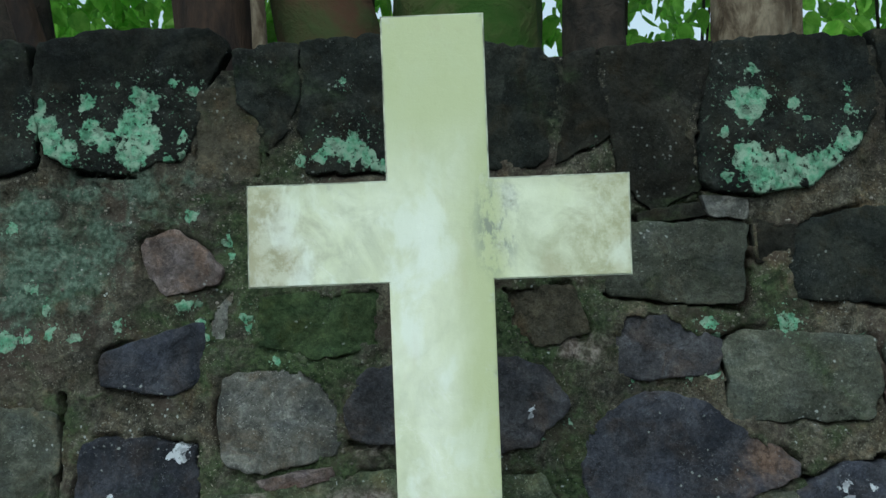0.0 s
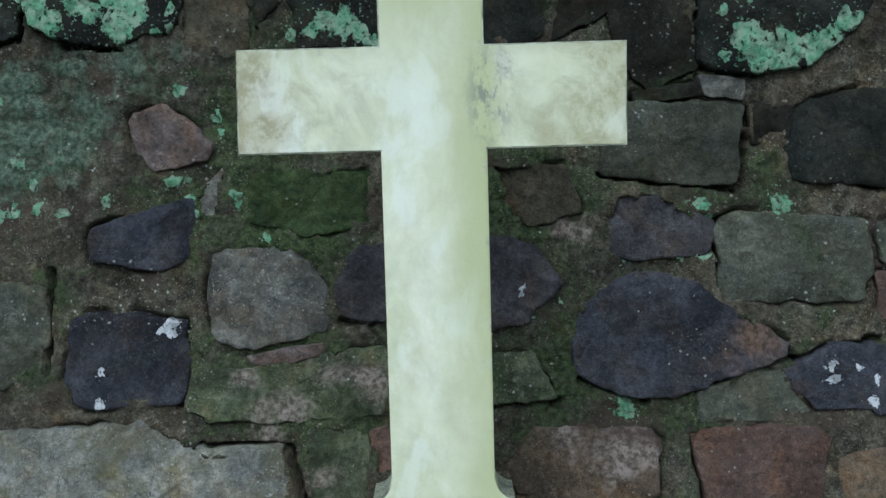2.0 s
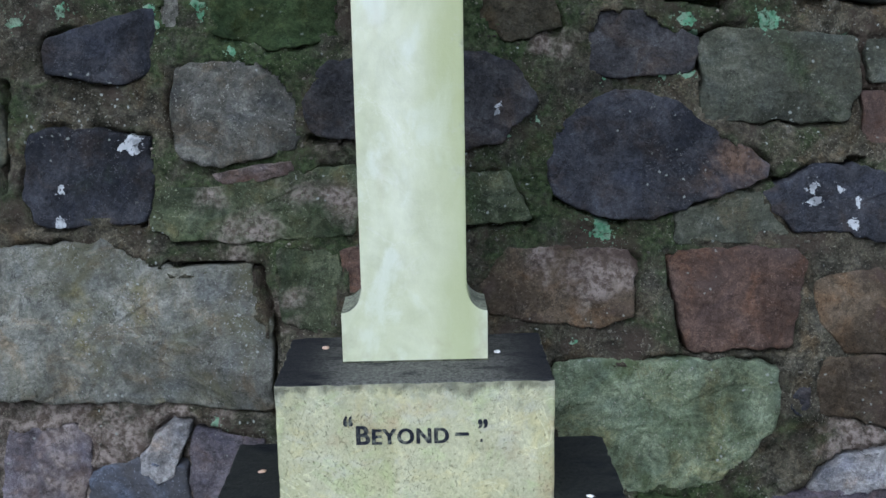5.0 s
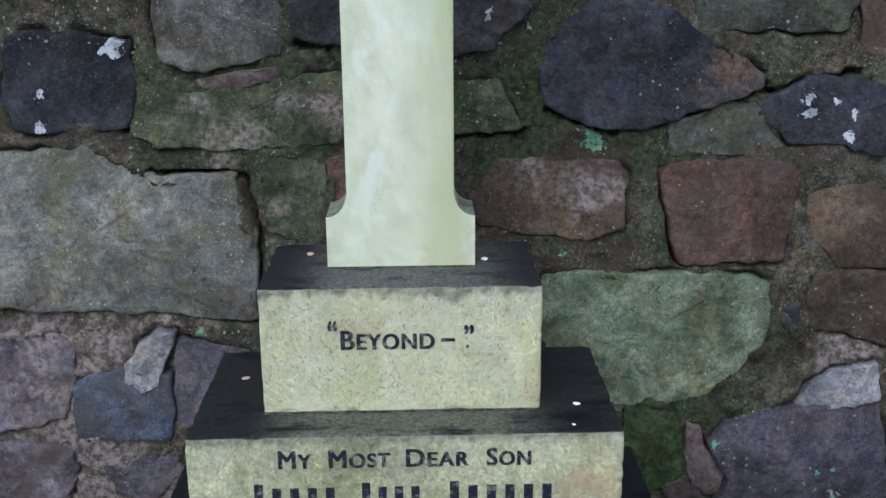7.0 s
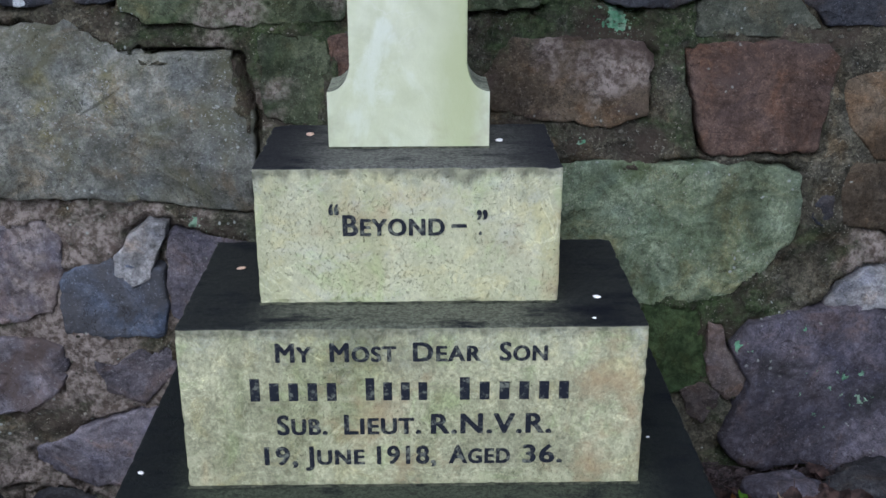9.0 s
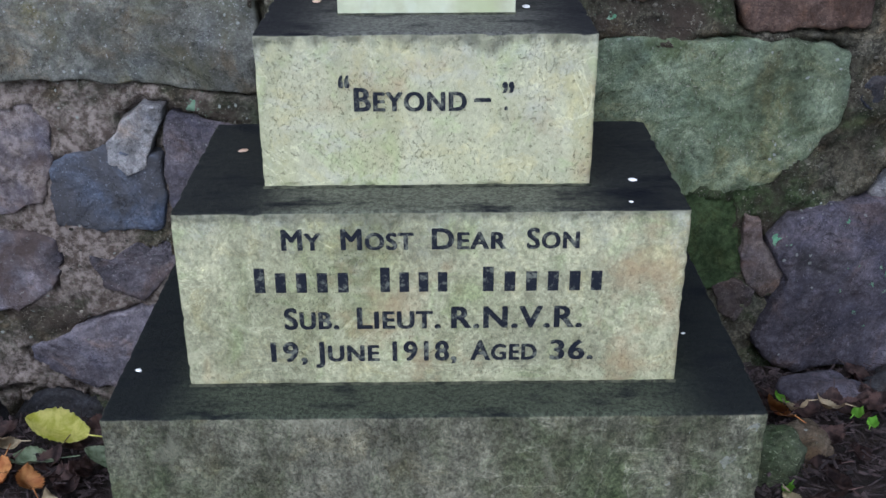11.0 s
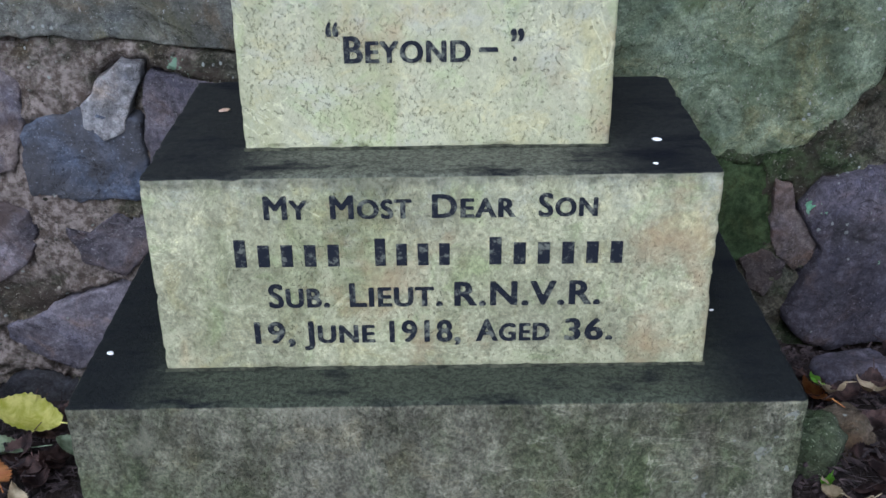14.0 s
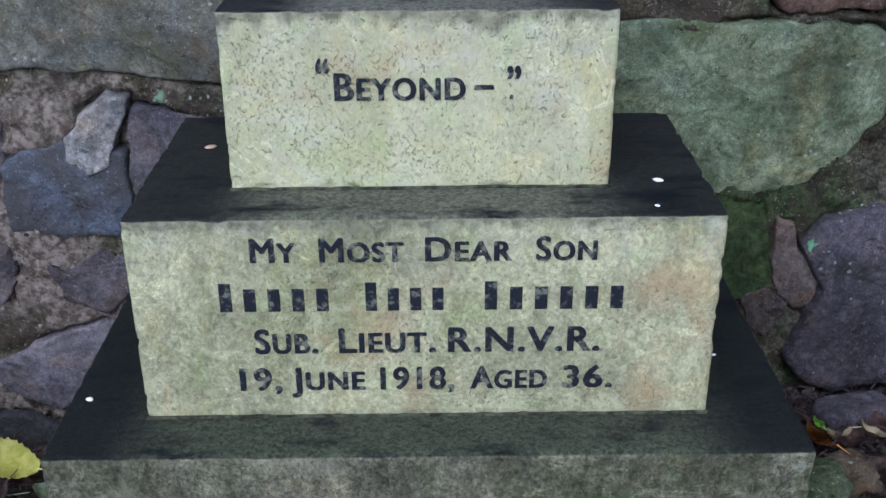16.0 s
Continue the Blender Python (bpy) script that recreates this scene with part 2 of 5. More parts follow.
    crumbs = calc(nt, "MULTIPLY", ramp(nt, grain(nt, bent, 190, 2, 0.5), 0.64, 0.67), ramp(nt, grain(nt, shift.outputs[0], 9, 4, 0.6), 0.42, 0.62, 0.15, 1))
    col = blend(nt, calc(nt, "MULTIPLY", crumbs, 0.85 * speck), col, tuple(min(0.34, 0.05 + 2.2 * c) for c in light))
    bloom = calc(nt, "MULTIPLY", ramp(nt, grain(nt, pos, 24, 7, 0.72, 0.3), 0.56, 0.68), cluster)
    col = blend(nt, calc(nt, "MULTIPLY", bloom, 0.65 * speck), col, tuple(min(0.3, 0.06 + 1.5 * c) for c in light))
    edge = grain(nt, pos, 42, 6, 0.7)
    high = calc(nt, "ADD", calc(nt, "MULTIPLY", big, 1.1), calc(nt, "MULTIPLY_ADD", fine, 0.16, calc(nt, "MULTIPLY", mid, 0.5)))
    if mint:
        mask = patches(nt, pos, mint, edge)
        col = blend(nt, mask, col, blend(nt, ramp(nt, grain(nt, pos, 30, 6, 0.65), 0.4, 0.6), blend(nt, ramp(nt, mid, 0.35, 0.65), (0.085, 0.21, 0.12), MINT), PALE_MINT))
        high = calc(nt, "MULTIPLY_ADD", mask, 0.25, high)
    if white:
        col = blend(nt, patches(nt, pos, white, edge, 0.035), col, CHALK)
    nt.links.new(col, bsdf.inputs["Base Color"])
    relief(nt, bsdf, calc(nt, "MULTIPLY_ADD", grit, 0.14, calc(nt, "MULTIPLY_ADD", chips, 0.12, high)), 0.011)
    return m


STONES = {
    "black": stone_material("black_crusted_stone", (0.0026, 0.0036, 0.0042), (0.023, 0.025, 0.02), 0.12, 0.3, 9, MINT_LEFT + MINT_RIGHT),
    "dusk": stone_material("dusky_stone", (0.007, 0.0075, 0.006), (0.025, 0.024, 0.0185), 0.15, 0.2, 12, [(0.364, 1.729, 0.015), (-0.6, 1.625, 0.013)]),
    "brown": stone_material("brown_stone", (0.024, 0.023, 0.016), (0.06, 0.053, 0.037), 0.25, 0.3, 14),
    "umber": stone_material("umber_stone", (0.045, 0.034, 0.023), (0.098, 0.077, 0.055), 0.3, 0.5, 12, stain=(0.07, 0.05, 0.045), chalky=[(0.272, 0.821, 0.035), (0.335, 0.796, 0.040), (0.397, 0.777, 0.060), (0.436, 0.794, 0.050)]),
    "russet": stone_material("russet_stone", (0.06, 0.044, 0.037), (0.125, 0.105, 0.1), 0.05, 0.5, 12, stain=(0.085, 0.05, 0.038)),
    "red": stone_material("red_sandstone", (0.055, 0.037, 0.029), (0.105, 0.071, 0.058), 0.0, 0.35, 9, stain=(0.075, 0.055, 0.05)),
    "mauve": stone_material("mauve_stone", (0.036, 0.033, 0.042), (0.1, 0.09, 0.108), 0.0, 0.4, 5, [(0.890, 0.163, 0.005), (0.906, 0.147, 0.007), (0.938, 0.159, 0.006), (0.819, 0.163, 0.002), (0.842, 0.166, 0.002), (0.870, 0.131, 0.002), (0.924, 0.084, 0.004), (0.958, 0.097, 0.005), (0.941, 0.091, 0.004), (0.897, 0.111, 0.003), (0.811, 0.124, 0.002), (0.849, 0.065, 0.003), (0.872, 0.024, 0.002), (0.795, 0.259, 0.005), (0.669, 0.235, 0.005), (0.695, 0.216, 0.004)], stain=(0.028, 0.027, 0.028), gritty=0.4),
    "pale": stone_material("pale_lime_patch", (0.11, 0.108, 0.112), (0.31, 0.303, 0.31), 0.0, 0.5, 20),
    "clay": stone_material("clay_brown_stone", (0.072, 0.064, 0.075), (0.155, 0.141, 0.16), 0.0, 0.5, 12),
    "verdant": stone_material("bright_mossy_stone", (0.014, 0.026, 0.011), (0.05, 0.07, 0.03), 0.5, 0.2, 14),
    "slate": stone_material("slate_blue_stone", (0.011, 0.0125, 0.017), (0.052, 0.053, 0.062), 0.0, 0.5, 6, (), WHITE_DOTS, rusts=[(0.699, 1.009, 0.050), (0.647, 0.992, 0.040), (0.738, 1.009, 0.030), (0.659, 0.961, 0.020)]),
    "steel": stone_material("steel_blue_stone", (0.035, 0.047, 0.075), (0.1, 0.112, 0.145), 0.0, 0.6, 8, stain=(0.075, 0.072, 0.075)),
    "plum": stone_material("plum_grey_stone", (0.0175, 0.0175, 0.02), (0.05, 0.049, 0.052), 0.0, 0.4, 9, (), WHITE_DOTS),
    "lilac": stone_material("lilac_grey_stone", (0.066, 0.057, 0.067), (0.17, 0.154, 0.172), 0.0, 0.6, 9, stain=(0.1, 0.075, 0.068), chalky=[(-0.808, 0.369, 0.060), (-0.764, 0.357, 0.050), (-0.841, 0.381, 0.060), (-0.785, 0.484, 0.030)]),
    "olive": stone_material("olive_grey_stone", (0.034, 0.038, 0.027), (0.08, 0.083, 0.065), 0.2, 0.6, 15, [(0.607, 1.32, 0.012), (0.784, 1.321, 0.016)], (), 0.35),
    "grey": stone_material("grey_stone", (0.045, 0.046, 0.04), (0.12, 0.118, 0.105), 0.05, 0.9, 17),
    "green": stone_material("green_mossy_stone", (0.028, 0.038, 0.019), (0.1, 0.112, 0.07), 0.45, 0.9, 11, chalky=[(-0.237, 0.964, 0.051), (-0.181, 0.939, 0.051), (-0.345, 0.869, 0.051), (-0.408, 0.851, 0.051), (-0.270, 0.724, 0.034), (-0.282, 0.701, 0.043), (-0.459, 0.968, 0.034)]),
    "sage": stone_material("sage_green_stone", (0.05, 0.066, 0.036), (0.145, 0.17, 0.115), 0.35, 0.8, 10, stain=(0.075, 0.1, 0.045)),
    "tan": stone_material("tan_stone", (0.075, 0.076, 0.062), (0.17, 0.17, 0.15), 0.1, 0.9, 10, stain=(0.1, 0.1, 0.062), yellows=[(-0.743, 0.721, 0.020), (-0.757, 0.768, 0.020), (-0.728, 0.663, 0.020), (-0.600, 0.719, 0.015), (-0.614, 0.777, 0.015), (-0.555, 0.529, 0.010)]),
}
MOSSY = [(-0.45, 1.5, 0.15), (-0.6, 1.32, 0.12), (0.3, 1.05, 0.12), (-0.5, 0.97, 0.1), (0.42, 0.86, 0.1), (0.62, 1.4, 0.1), (-0.9, 1.15, 0.08), (0.2, 1.5, 0.15), (0.75, 1.4, 0.1), (0.6, 0.4, 0.1), (-0.35, 1.3, 0.2), (0.2, 1.35, 0.2), (0.25, 0.95, 0.15), (-0.3, 0.95, 0.2), (0.58, 0.3, 0.16), (0.55, 0.9, 0.1), (-0.25, 0.8, 0.12), (0.62, 1.33, 0.12)]
CHALKY = [(-0.829, -0.043, 0.080), (-0.758, -0.099, 0.080), (-0.882, -0.083, 0.080), (-0.703, -0.113, 0.050), (-0.75, 0.52, 0.06), (-0.6, 0.51, 0.06), (-0.92, 0.52, 0.06), (-0.45, 0.5, 0.03), (-0.8, 0.42, 0.15), (-0.72, 0.22, 0.15), (-0.55, 0.5, 0.08), (-0.45, 0.35, 0.1), (-0.6, 0.1, 0.12), (0.95, 0.42, 0.08), (-0.664, 0.472, 0.070), (-0.752, 0.478, 0.050), (-0.610, 0.449, 0.050), (-0.826, -0.030, 0.060), (-0.756, -0.085, 0.060), (-0.879, -0.069, 0.050), (-0.582, 0.178, 0.040), (0.934, 0.362, 0.070), (0.286, 1.285, 0.030), (0.337, 1.271, 0.030), (0.370, 1.283, 0.020), (-0.179, 1.068, 0.030), (-0.282, 0.725, 0.030), (-0.396, 0.833, 0.040), (-0.607, 0.222, 0.030)]
MORTAR = stone_material("lime_mortar", (0.016, 0.0155, 0.011), (0.084, 0.076, 0.056), 0.45, 1.0, 22, MINT_DOTS + MINT_LEFT[-4:], WHITE_DOTS[-1:], 0.0, MOSSY, (0.055, 0.042, 0.034), CHALKY, True, 0.75, (), [(0.941, 0.715, 0.020), (0.933, 0.691, 0.012)], [(-0.974, 1.610, 0.100), (-0.880, 1.500, 0.100), (-1.014, 1.452, 0.090), (-0.813, 1.577, 0.080), (-0.717, 1.681, 0.070), (-0.851, 1.686, 0.060), (-0.975, 1.517, 0.100), (-0.608, 1.704, 0.030)])


def memorial_material(name, pale, stain, algae, top_dark, top_wash, mottled, green_foot=0.0, run=None, wash_to=0.24, rusty=(), rings=(), scuffs=()):
    """Weathered stone, its upward faces black with algae, its upright ones veined and stained."""
    m, nt, bsdf = nodes(name, 0.78)
    bsdf.inputs["Specular IOR Level"].default_value = 0.16
    pos = place(nt)
    big = grain(nt, scaled(nt, pos, 1, 1, 0.6), 6, 6, 0.6, 0.5)
    streak = grain(nt, scaled(nt, pos, 4, 4, 1.6), 2.2, 6, 0.6, 0.6)
    mid, fine = grain(nt, pos, 60, 6, 0.65), grain(nt, pos, 380, 3, 0.6)
    col = blend(nt, ramp(nt, streak, 0.38, 0.68), pale, stain)
    col = blend(nt, ramp(nt, big, 0.48, 0.72, 0, 0.75), col, algae)
    vein = calc(nt, "ABSOLUTE", calc(nt, "SUBTRACT", grain(nt, pos, 8, 5, 0.6, 1.2), 0.5))
    fade = ramp(nt, grain(nt, pos, 3.2, 3), *((0.43, 0.53) if not green_foot else (0.4, 0.52)))
    tint = grain(nt, pos, 13, 6, 0.68, 0.8)
    if not run:
        col = blend(nt, ramp(nt, tint, 0.52, 0.66, 0, 0.5), col, blend(nt, 1.0, col, (1.12, 1.03, 0.82), "MULTIPLY"))
        col = blend(nt, ramp(nt, tint, 0.48, 0.34, 0, 0.7), col, blend(nt, 1.0, col, (0.92, 1.03, 0.86), "MULTIPLY"))
    col = blend(nt, calc(nt, "MULTIPLY", ramp(nt, vein, 0.0, 0.014, 0.2 if run else 0.5, 0), fade), col, tuple(min(0.9, c * (1.5 if not green_foot else 1.6)) for c in pale))
    col = blend(nt, 1.0, col, grey(nt, calc(nt, "MULTIPLY_ADD", mid, mottled, 1.0 - mottled * 0.5)), "MULTIPLY")
    if run:
        split = nt.nodes.new("ShaderNodeSeparateXYZ")
        nt.links.new(pos, split.inputs[0])
        wander = calc(nt, "MULTIPLY_ADD", grain(nt, scaled(nt, pos, 3, 3, 1), 3, 5, 0.6), 0.13, -0.065)
        side = ramp(nt, calc(nt, "ADD", split.outputs[0], wander), -0.02, 0.09, 0, 1)
        side = calc(nt, "MULTIPLY", side, ramp(nt, split.outputs[0], 0.088, 0.13, 1, 0.3))
        head = calc(nt, "MAXIMUM", ramp(nt, calc(nt, "ADD", split.outputs[2], wander), 1.55, 1.8), ramp(nt, calc(nt, "ADD", split.outputs[2], wander), 1.0, 0.78, 0, 0.35))
        murk = grain(nt, pos, 9, 7, 0.66, 0.8)
        arms = ramp(nt, calc(nt, "ABSOLUTE", split.outputs[0]), 0.09, 0.13, 0.45, 1)
        col = blend(nt, calc(nt, "MULTIPLY", ramp(nt, murk, 0.38, 0.74, 0, 0.9), arms), col, (0.45, 0.47, 0.34))
        tips = ramp(nt, calc(nt, "MULTIPLY_ADD", murk, 0.3, calc(nt, "ABSOLUTE", calc(nt, "ADD", split.outputs[0], 0.006))), 0.33, 0.5, 0, 1.5)
        col = blend(nt, tips, col, blend(nt, ramp(nt, grain(nt, pos, 30, 6, 0.7), 0.4, 0.6), (0.36, 0.34, 0.22), (0.55, 0.55, 0.42)))
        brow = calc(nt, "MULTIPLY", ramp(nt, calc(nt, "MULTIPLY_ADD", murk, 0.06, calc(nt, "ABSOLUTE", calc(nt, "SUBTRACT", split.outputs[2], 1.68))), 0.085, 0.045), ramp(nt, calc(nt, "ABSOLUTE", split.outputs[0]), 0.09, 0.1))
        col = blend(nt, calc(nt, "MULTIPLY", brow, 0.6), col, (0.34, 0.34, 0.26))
        col = blend(nt, ramp(nt, grain(nt, scaled(nt, pos, 1, 1, 0.6), 13, 6, 0.6, 0.3), 0.52, 0.66, 0, 0.6), col, (0.8, 0.84, 0.76))
        col = blend(nt, calc(nt, "MULTIPLY", calc(nt, "MAXIMUM", side, head), 0.85), col, run)
        flat = nt.nodes.new("ShaderNodeVectorMath")
        flat.operation = "DISTANCE"
        nt.links.new(scaled(nt, pos, 2.2, 0, 1), flat.inputs[0])
        flat.inputs[1].default_value = (0.095 * 2.2, 0, 1.56)
        smut = calc(nt, "MULTIPLY", ramp(nt, flat.outputs["Value"], 0.03, 0.12, 1, 0), ramp(nt, grain(nt, scaled(nt, pos, 1, 1, 0.5), 60, 6, 0.65), 0.46, 0.6))
        col = blend(nt, calc(nt, "MULTIPLY", smut, 0.75), col, (0.2, 0.22, 0.2))
    rust = calc(nt, "MULTIPLY", ramp(nt, grain(nt, scaled(nt, pos, 1.2, 1, 0.45), 7.0, 4, 0.6), 0.6, 0.75, 0, 0.55), 0.25 if run else 1.0)
    col = blend(nt, rust, col, (0.42, 0.3, 0.15) if not green_foot else (0.12, 0.1, 0.07))
    worm = grain(nt, scaled(nt, pos, 1, 1, 0.75), 150, 4, 0.65, 0.8)
    if not run:
        col = blend(nt, 1.0, col, grey(nt, ramp(nt, worm, 0.3, 0.68, 1 - 0.36 * mottled, 1 + 0.2 * mottled)), "MULTIPLY")
        tone = grain(nt, scaled(nt, pos, 1.5, 1.5, 0.8), 7, 6, 0.65, 0.4)
        col = blend(nt, 1.0, col, grey(nt, ramp(nt, tone, 0.34, 0.66, 1 - 0.32 * mottled, 1 + 0.22 * mottled)), "MULTIPLY")
        col = blend(nt, 1.0, col, grey(nt, calc(nt, "MULTIPLY_ADD", cells(nt, jumbled(nt, pos, 0.01, 60), 240), 0.34 * mottled, 1 - 0.17 * mottled)), "MULTIPLY")
        col = blend(nt, 1.0, col, grey(nt, calc(nt, "MULTIPLY_ADD", cells(nt, jumbled(nt, pos, 0.01, 60), 80), 0.26 * mottled, 1 - 0.13 * mottled)), "MULTIPLY")
        cloud = calc(nt, "MULTIPLY", ramp(nt, grain(nt, pos, 11, 7, 0.68, 0.5), 0.53, 0.66), 0.5)
        col = blend(nt, cloud, col, tuple(min(0.62, c * 1.35) for c in pale))
    if rusty:
        col = blend(nt, calc(nt, "MULTIPLY", soft_patches(nt, pos, rusty, grain(nt, pos, 20, 5, 0.6), 0.5 if run else 1.1), 0.6 if run else 0.6), col, (0.42, 0.39, 0.25) if run else (0.44, 0.31, 0.175))
    if scuffs:
        col = blend(nt, calc(nt, "MULTIPLY", soft_patches(nt, pos, scuffs, grain(nt, pos, 24, 6, 0.7), 0.3 if run else 1.0), 0.7), col, blend(nt, ramp(nt, grain(nt, pos, 40, 6, 0.7), 0.4, 0.6), (0.24, 0.25, 0.21), (0.58, 0.6, 0.52)))
    if not run and not green_foot:
        edge_z = nt.nodes.new("ShaderNodeSeparateXYZ")
        nt.links.new(pos, edge_z.inputs[0])
        for level in (0.522, 0.748):
            drop = calc(nt, "SUBTRACT", level, edge_z.outputs[2])
            creep = calc(nt, "MULTIPLY", ramp(nt, calc(nt, "MULTIPLY_ADD", grain(nt, scaled(nt, pos, 1, 1, 0.4), 22, 6, 0.7), -0.07, drop), -0.028, -0.012, 0.75, 0), ramp(nt, drop, -0.002, 0.002))
            col = blend(nt, creep, col, blend(nt, ramp(nt, mid, 0.4, 0.6), (0.09, 0.095, 0.068), (0.25, 0.25, 0.18)))
    pits = calc(nt, "MAXIMUM", ramp(nt, grain(nt, pos, 170, 3, 0.6), 0.64, 0.7), calc(nt, "MULTIPLY", ramp(nt, grain(nt, scaled(nt, pos, 1, 1, 0.7), 260, 4, 0.7), 0.56, 0.66), ramp(nt, grain(nt, pos, 10, 4, 0.6), 0.4, 0.6, 0.1, 0.6)))
    col = blend(nt, calc(nt, "MULTIPLY", pits, 0.0 if run else 0.36), col, (0.1, 0.1, 0.065))
    if rings:
        col = blend(nt, calc(nt, "MULTIPLY", patches(nt, pos, rings, grain(nt, pos, 60, 5, 0.7), 0.03), 0.55), col, (0.32, 0.34, 0.31))
    sep = nt.nodes.new("ShaderNodeSeparateXYZ")
    nt.links.new(nt.nodes.new("ShaderNodeNewGeometry").outputs["Normal"], sep.inputs[0])
    ups = ramp(nt, calc(nt, "ADD", sep.outputs[2], calc(nt, "MULTIPLY_ADD", mid, 0.5, -0.25)), 0.3, 0.6)
    axes = nt.nodes.new("ShaderNodeSeparateXYZ")
    nt.links.new(pos, axes.inputs[0])
    worn_way = ramp(nt, calc(nt, "MULTIPLY_ADD", mid, 0.06, calc(nt, "ABSOLUTE", axes.outputs[0])), wash_to - 0.1, wash_to + 0.03, 1, 0.14)
    washed = calc(nt, "MULTIPLY", worn_way, ramp(nt, grain(nt, scaled(nt, pos, 1, 2.5, 1), 9, 7, 0.65), 0.3, 0.52))
    cap = blend(nt, washed, top_dark, blend(nt, ramp(nt, worm, 0.35, 0.65), tuple(0.6 * c for c in top_wash), tuple(1.5 * c for c in top_wash)))
    col = blend(nt, ups, col, cap)
    nt.links.new(col, bsdf.inputs["Base Color"])
    relief(nt, bsdf, calc(nt, "ADD", calc(nt, "MULTIPLY", mid, 0.6), calc(nt, "MULTIPLY_ADD", fine, 0.25, calc(nt, "MULTIPLY", pits, 0.0 if run else -0.5))), 0.0012 if run else (0.003 if not green_foot else 0.006))
    return m


CROSS = memorial_material("white_marble", (0.76, 0.785, 0.63), (0.68, 0.705, 0.52), (0.57, 0.6, 0.39), (0.09, 0.095, 0.075), (0.2, 0.21, 0.16), 0.16, 0.0, (0.46, 0.5, 0.27), 0.24,
                          [(-0.335, 1.5, 0.03), (-0.33, 1.6, 0.03), (0.325, 1.5, 0.02), (0.2, 1.474, 0.02), (0.26, 1.474, 0.015), (0.325, 1.6, 0.025), (-0.12, 0.76, 0.025), (-0.04, 0.755, 0.015), (0.04, 0.755, 0.012), (0.11, 0.765, 0.02), (0.0, 1.92, 0.015)], (),
                          [(0.1, 1.63, 0.02), (0.12, 1.61, 0.014), (0.098, 1.57, 0.014), (0.1, 1.53, 0.012), (0.2, 1.645, 0.008), (0.28, 1.645, 0.008), (-0.3, 1.646, 0.006), (-0.2, 1.646, 0.008), (-0.12, 1.645, 0.012), (-0.09, 1.932, 0.008), (0.08, 1.932, 0.01)]
                          + [(0.0865, 0.95 + 0.07 * i, 0.004) for i in range(8)])
PLINTH = memorial_material("yellowed_stone", (0.455, 0.45, 0.295), (0.365, 0.365, 0.215), (0.255, 0.285, 0.15), (0.0045, 0.0055, 0.0095), (0.1, 0.105, 0.078), 0.75, 0.0, None, 0.27,
                           [(0.33, 0.47, 0.05), (0.32, 0.43, 0.06), (0.34, 0.36, 0.05), (0.3, 0.33, 0.03), (0.3, 0.28, 0.04), (-0.07, 0.37, 0.05), (-0.02, 0.28, 0.03)], (), [(-0.33 + 0.11 * i, 0.518, 0.03) for i in range(7)])
PLINTH_PALE = memorial_material("pale_yellowed_stone", (0.58, 0.575, 0.39), (0.5, 0.495, 0.295), (0.405, 0.43, 0.24), (0.007, 0.0075, 0.012), (0.1, 0.1, 0.09), 0.3, 0.0, None, 0.22,
                                [(-0.06, 0.68, 0.04), (-0.08, 0.72, 0.025), (0.22, 0.6, 0.03), (0.225, 0.55, 0.03)], (), [(-0.22 + 0.07 * i, 0.742, 0.035) for i in range(7)])
SLAB = memorial_material("green_stained_stone", (0.2, 0.195, 0.145), (0.12, 0.122, 0.078), (0.075, 0.1, 0.045), (0.0045, 0.0055, 0.0095), (0.055, 0.064, 0.044), 1.25, 1.0, None, 0.42, (),
                         [(0.46, 0.215, 0.006), (0.41, 0.2, 0.002), (0.375, 0.215, 0.001), (0.39, 0.17, 0.003), (0.43, 0.15, 0.006), (0.34, 0.12, 0.003), (0.36, 0.09, 0.004), (0.465, 0.13, 0.003), (0.31, 0.105, 0.002), (0.44, 0.18, 0.004)])


def simple(name, a, b, scale=30, rough=0.7, depth=0.0, translucent=0.0, stretch=(1, 1, 1)):
    m, nt, bsdf = nodes(name, rough)
    pos = scaled(nt, place(nt), *stretch)
    n = grain(nt, pos, scale, 6, 0.65, 0.3)
    info = nt.nodes.new("ShaderNodeObjectInfo").outputs["Random"]
    island = nt.nodes.new("ShaderNodeNewGeometry").outputs["Random Per Island"]
    col = blend(nt, ramp(nt, n, 0.35, 0.65), a, b)
    col = blend(nt, 1.0, col, grey(nt, calc(nt, "MULTIPLY_ADD", info, 0.3, calc(nt, "MULTIPLY_ADD", island, 0.6, 0.55))), "MULTIPLY")
    nt.links.new(col, bsdf.inputs["Base Color"])
    if depth:
        relief(nt, bsdf, n, depth)
    if translucent:
        tr = nt.nodes.new("ShaderNodeBsdfTranslucent")
        nt.links.new(col, tr.inputs[0])
        mix = nt.nodes.new("ShaderNodeMixShader")
        mix.inputs[0].default_value = translucent
        nt.links.new(bsdf.outputs[0], mix.inputs[1])
        nt.links.new(tr.outputs[0], mix.inputs[2])
        nt.links.new(mix.outputs[0], nt.nodes["Material Output"].inputs[0])
    return m


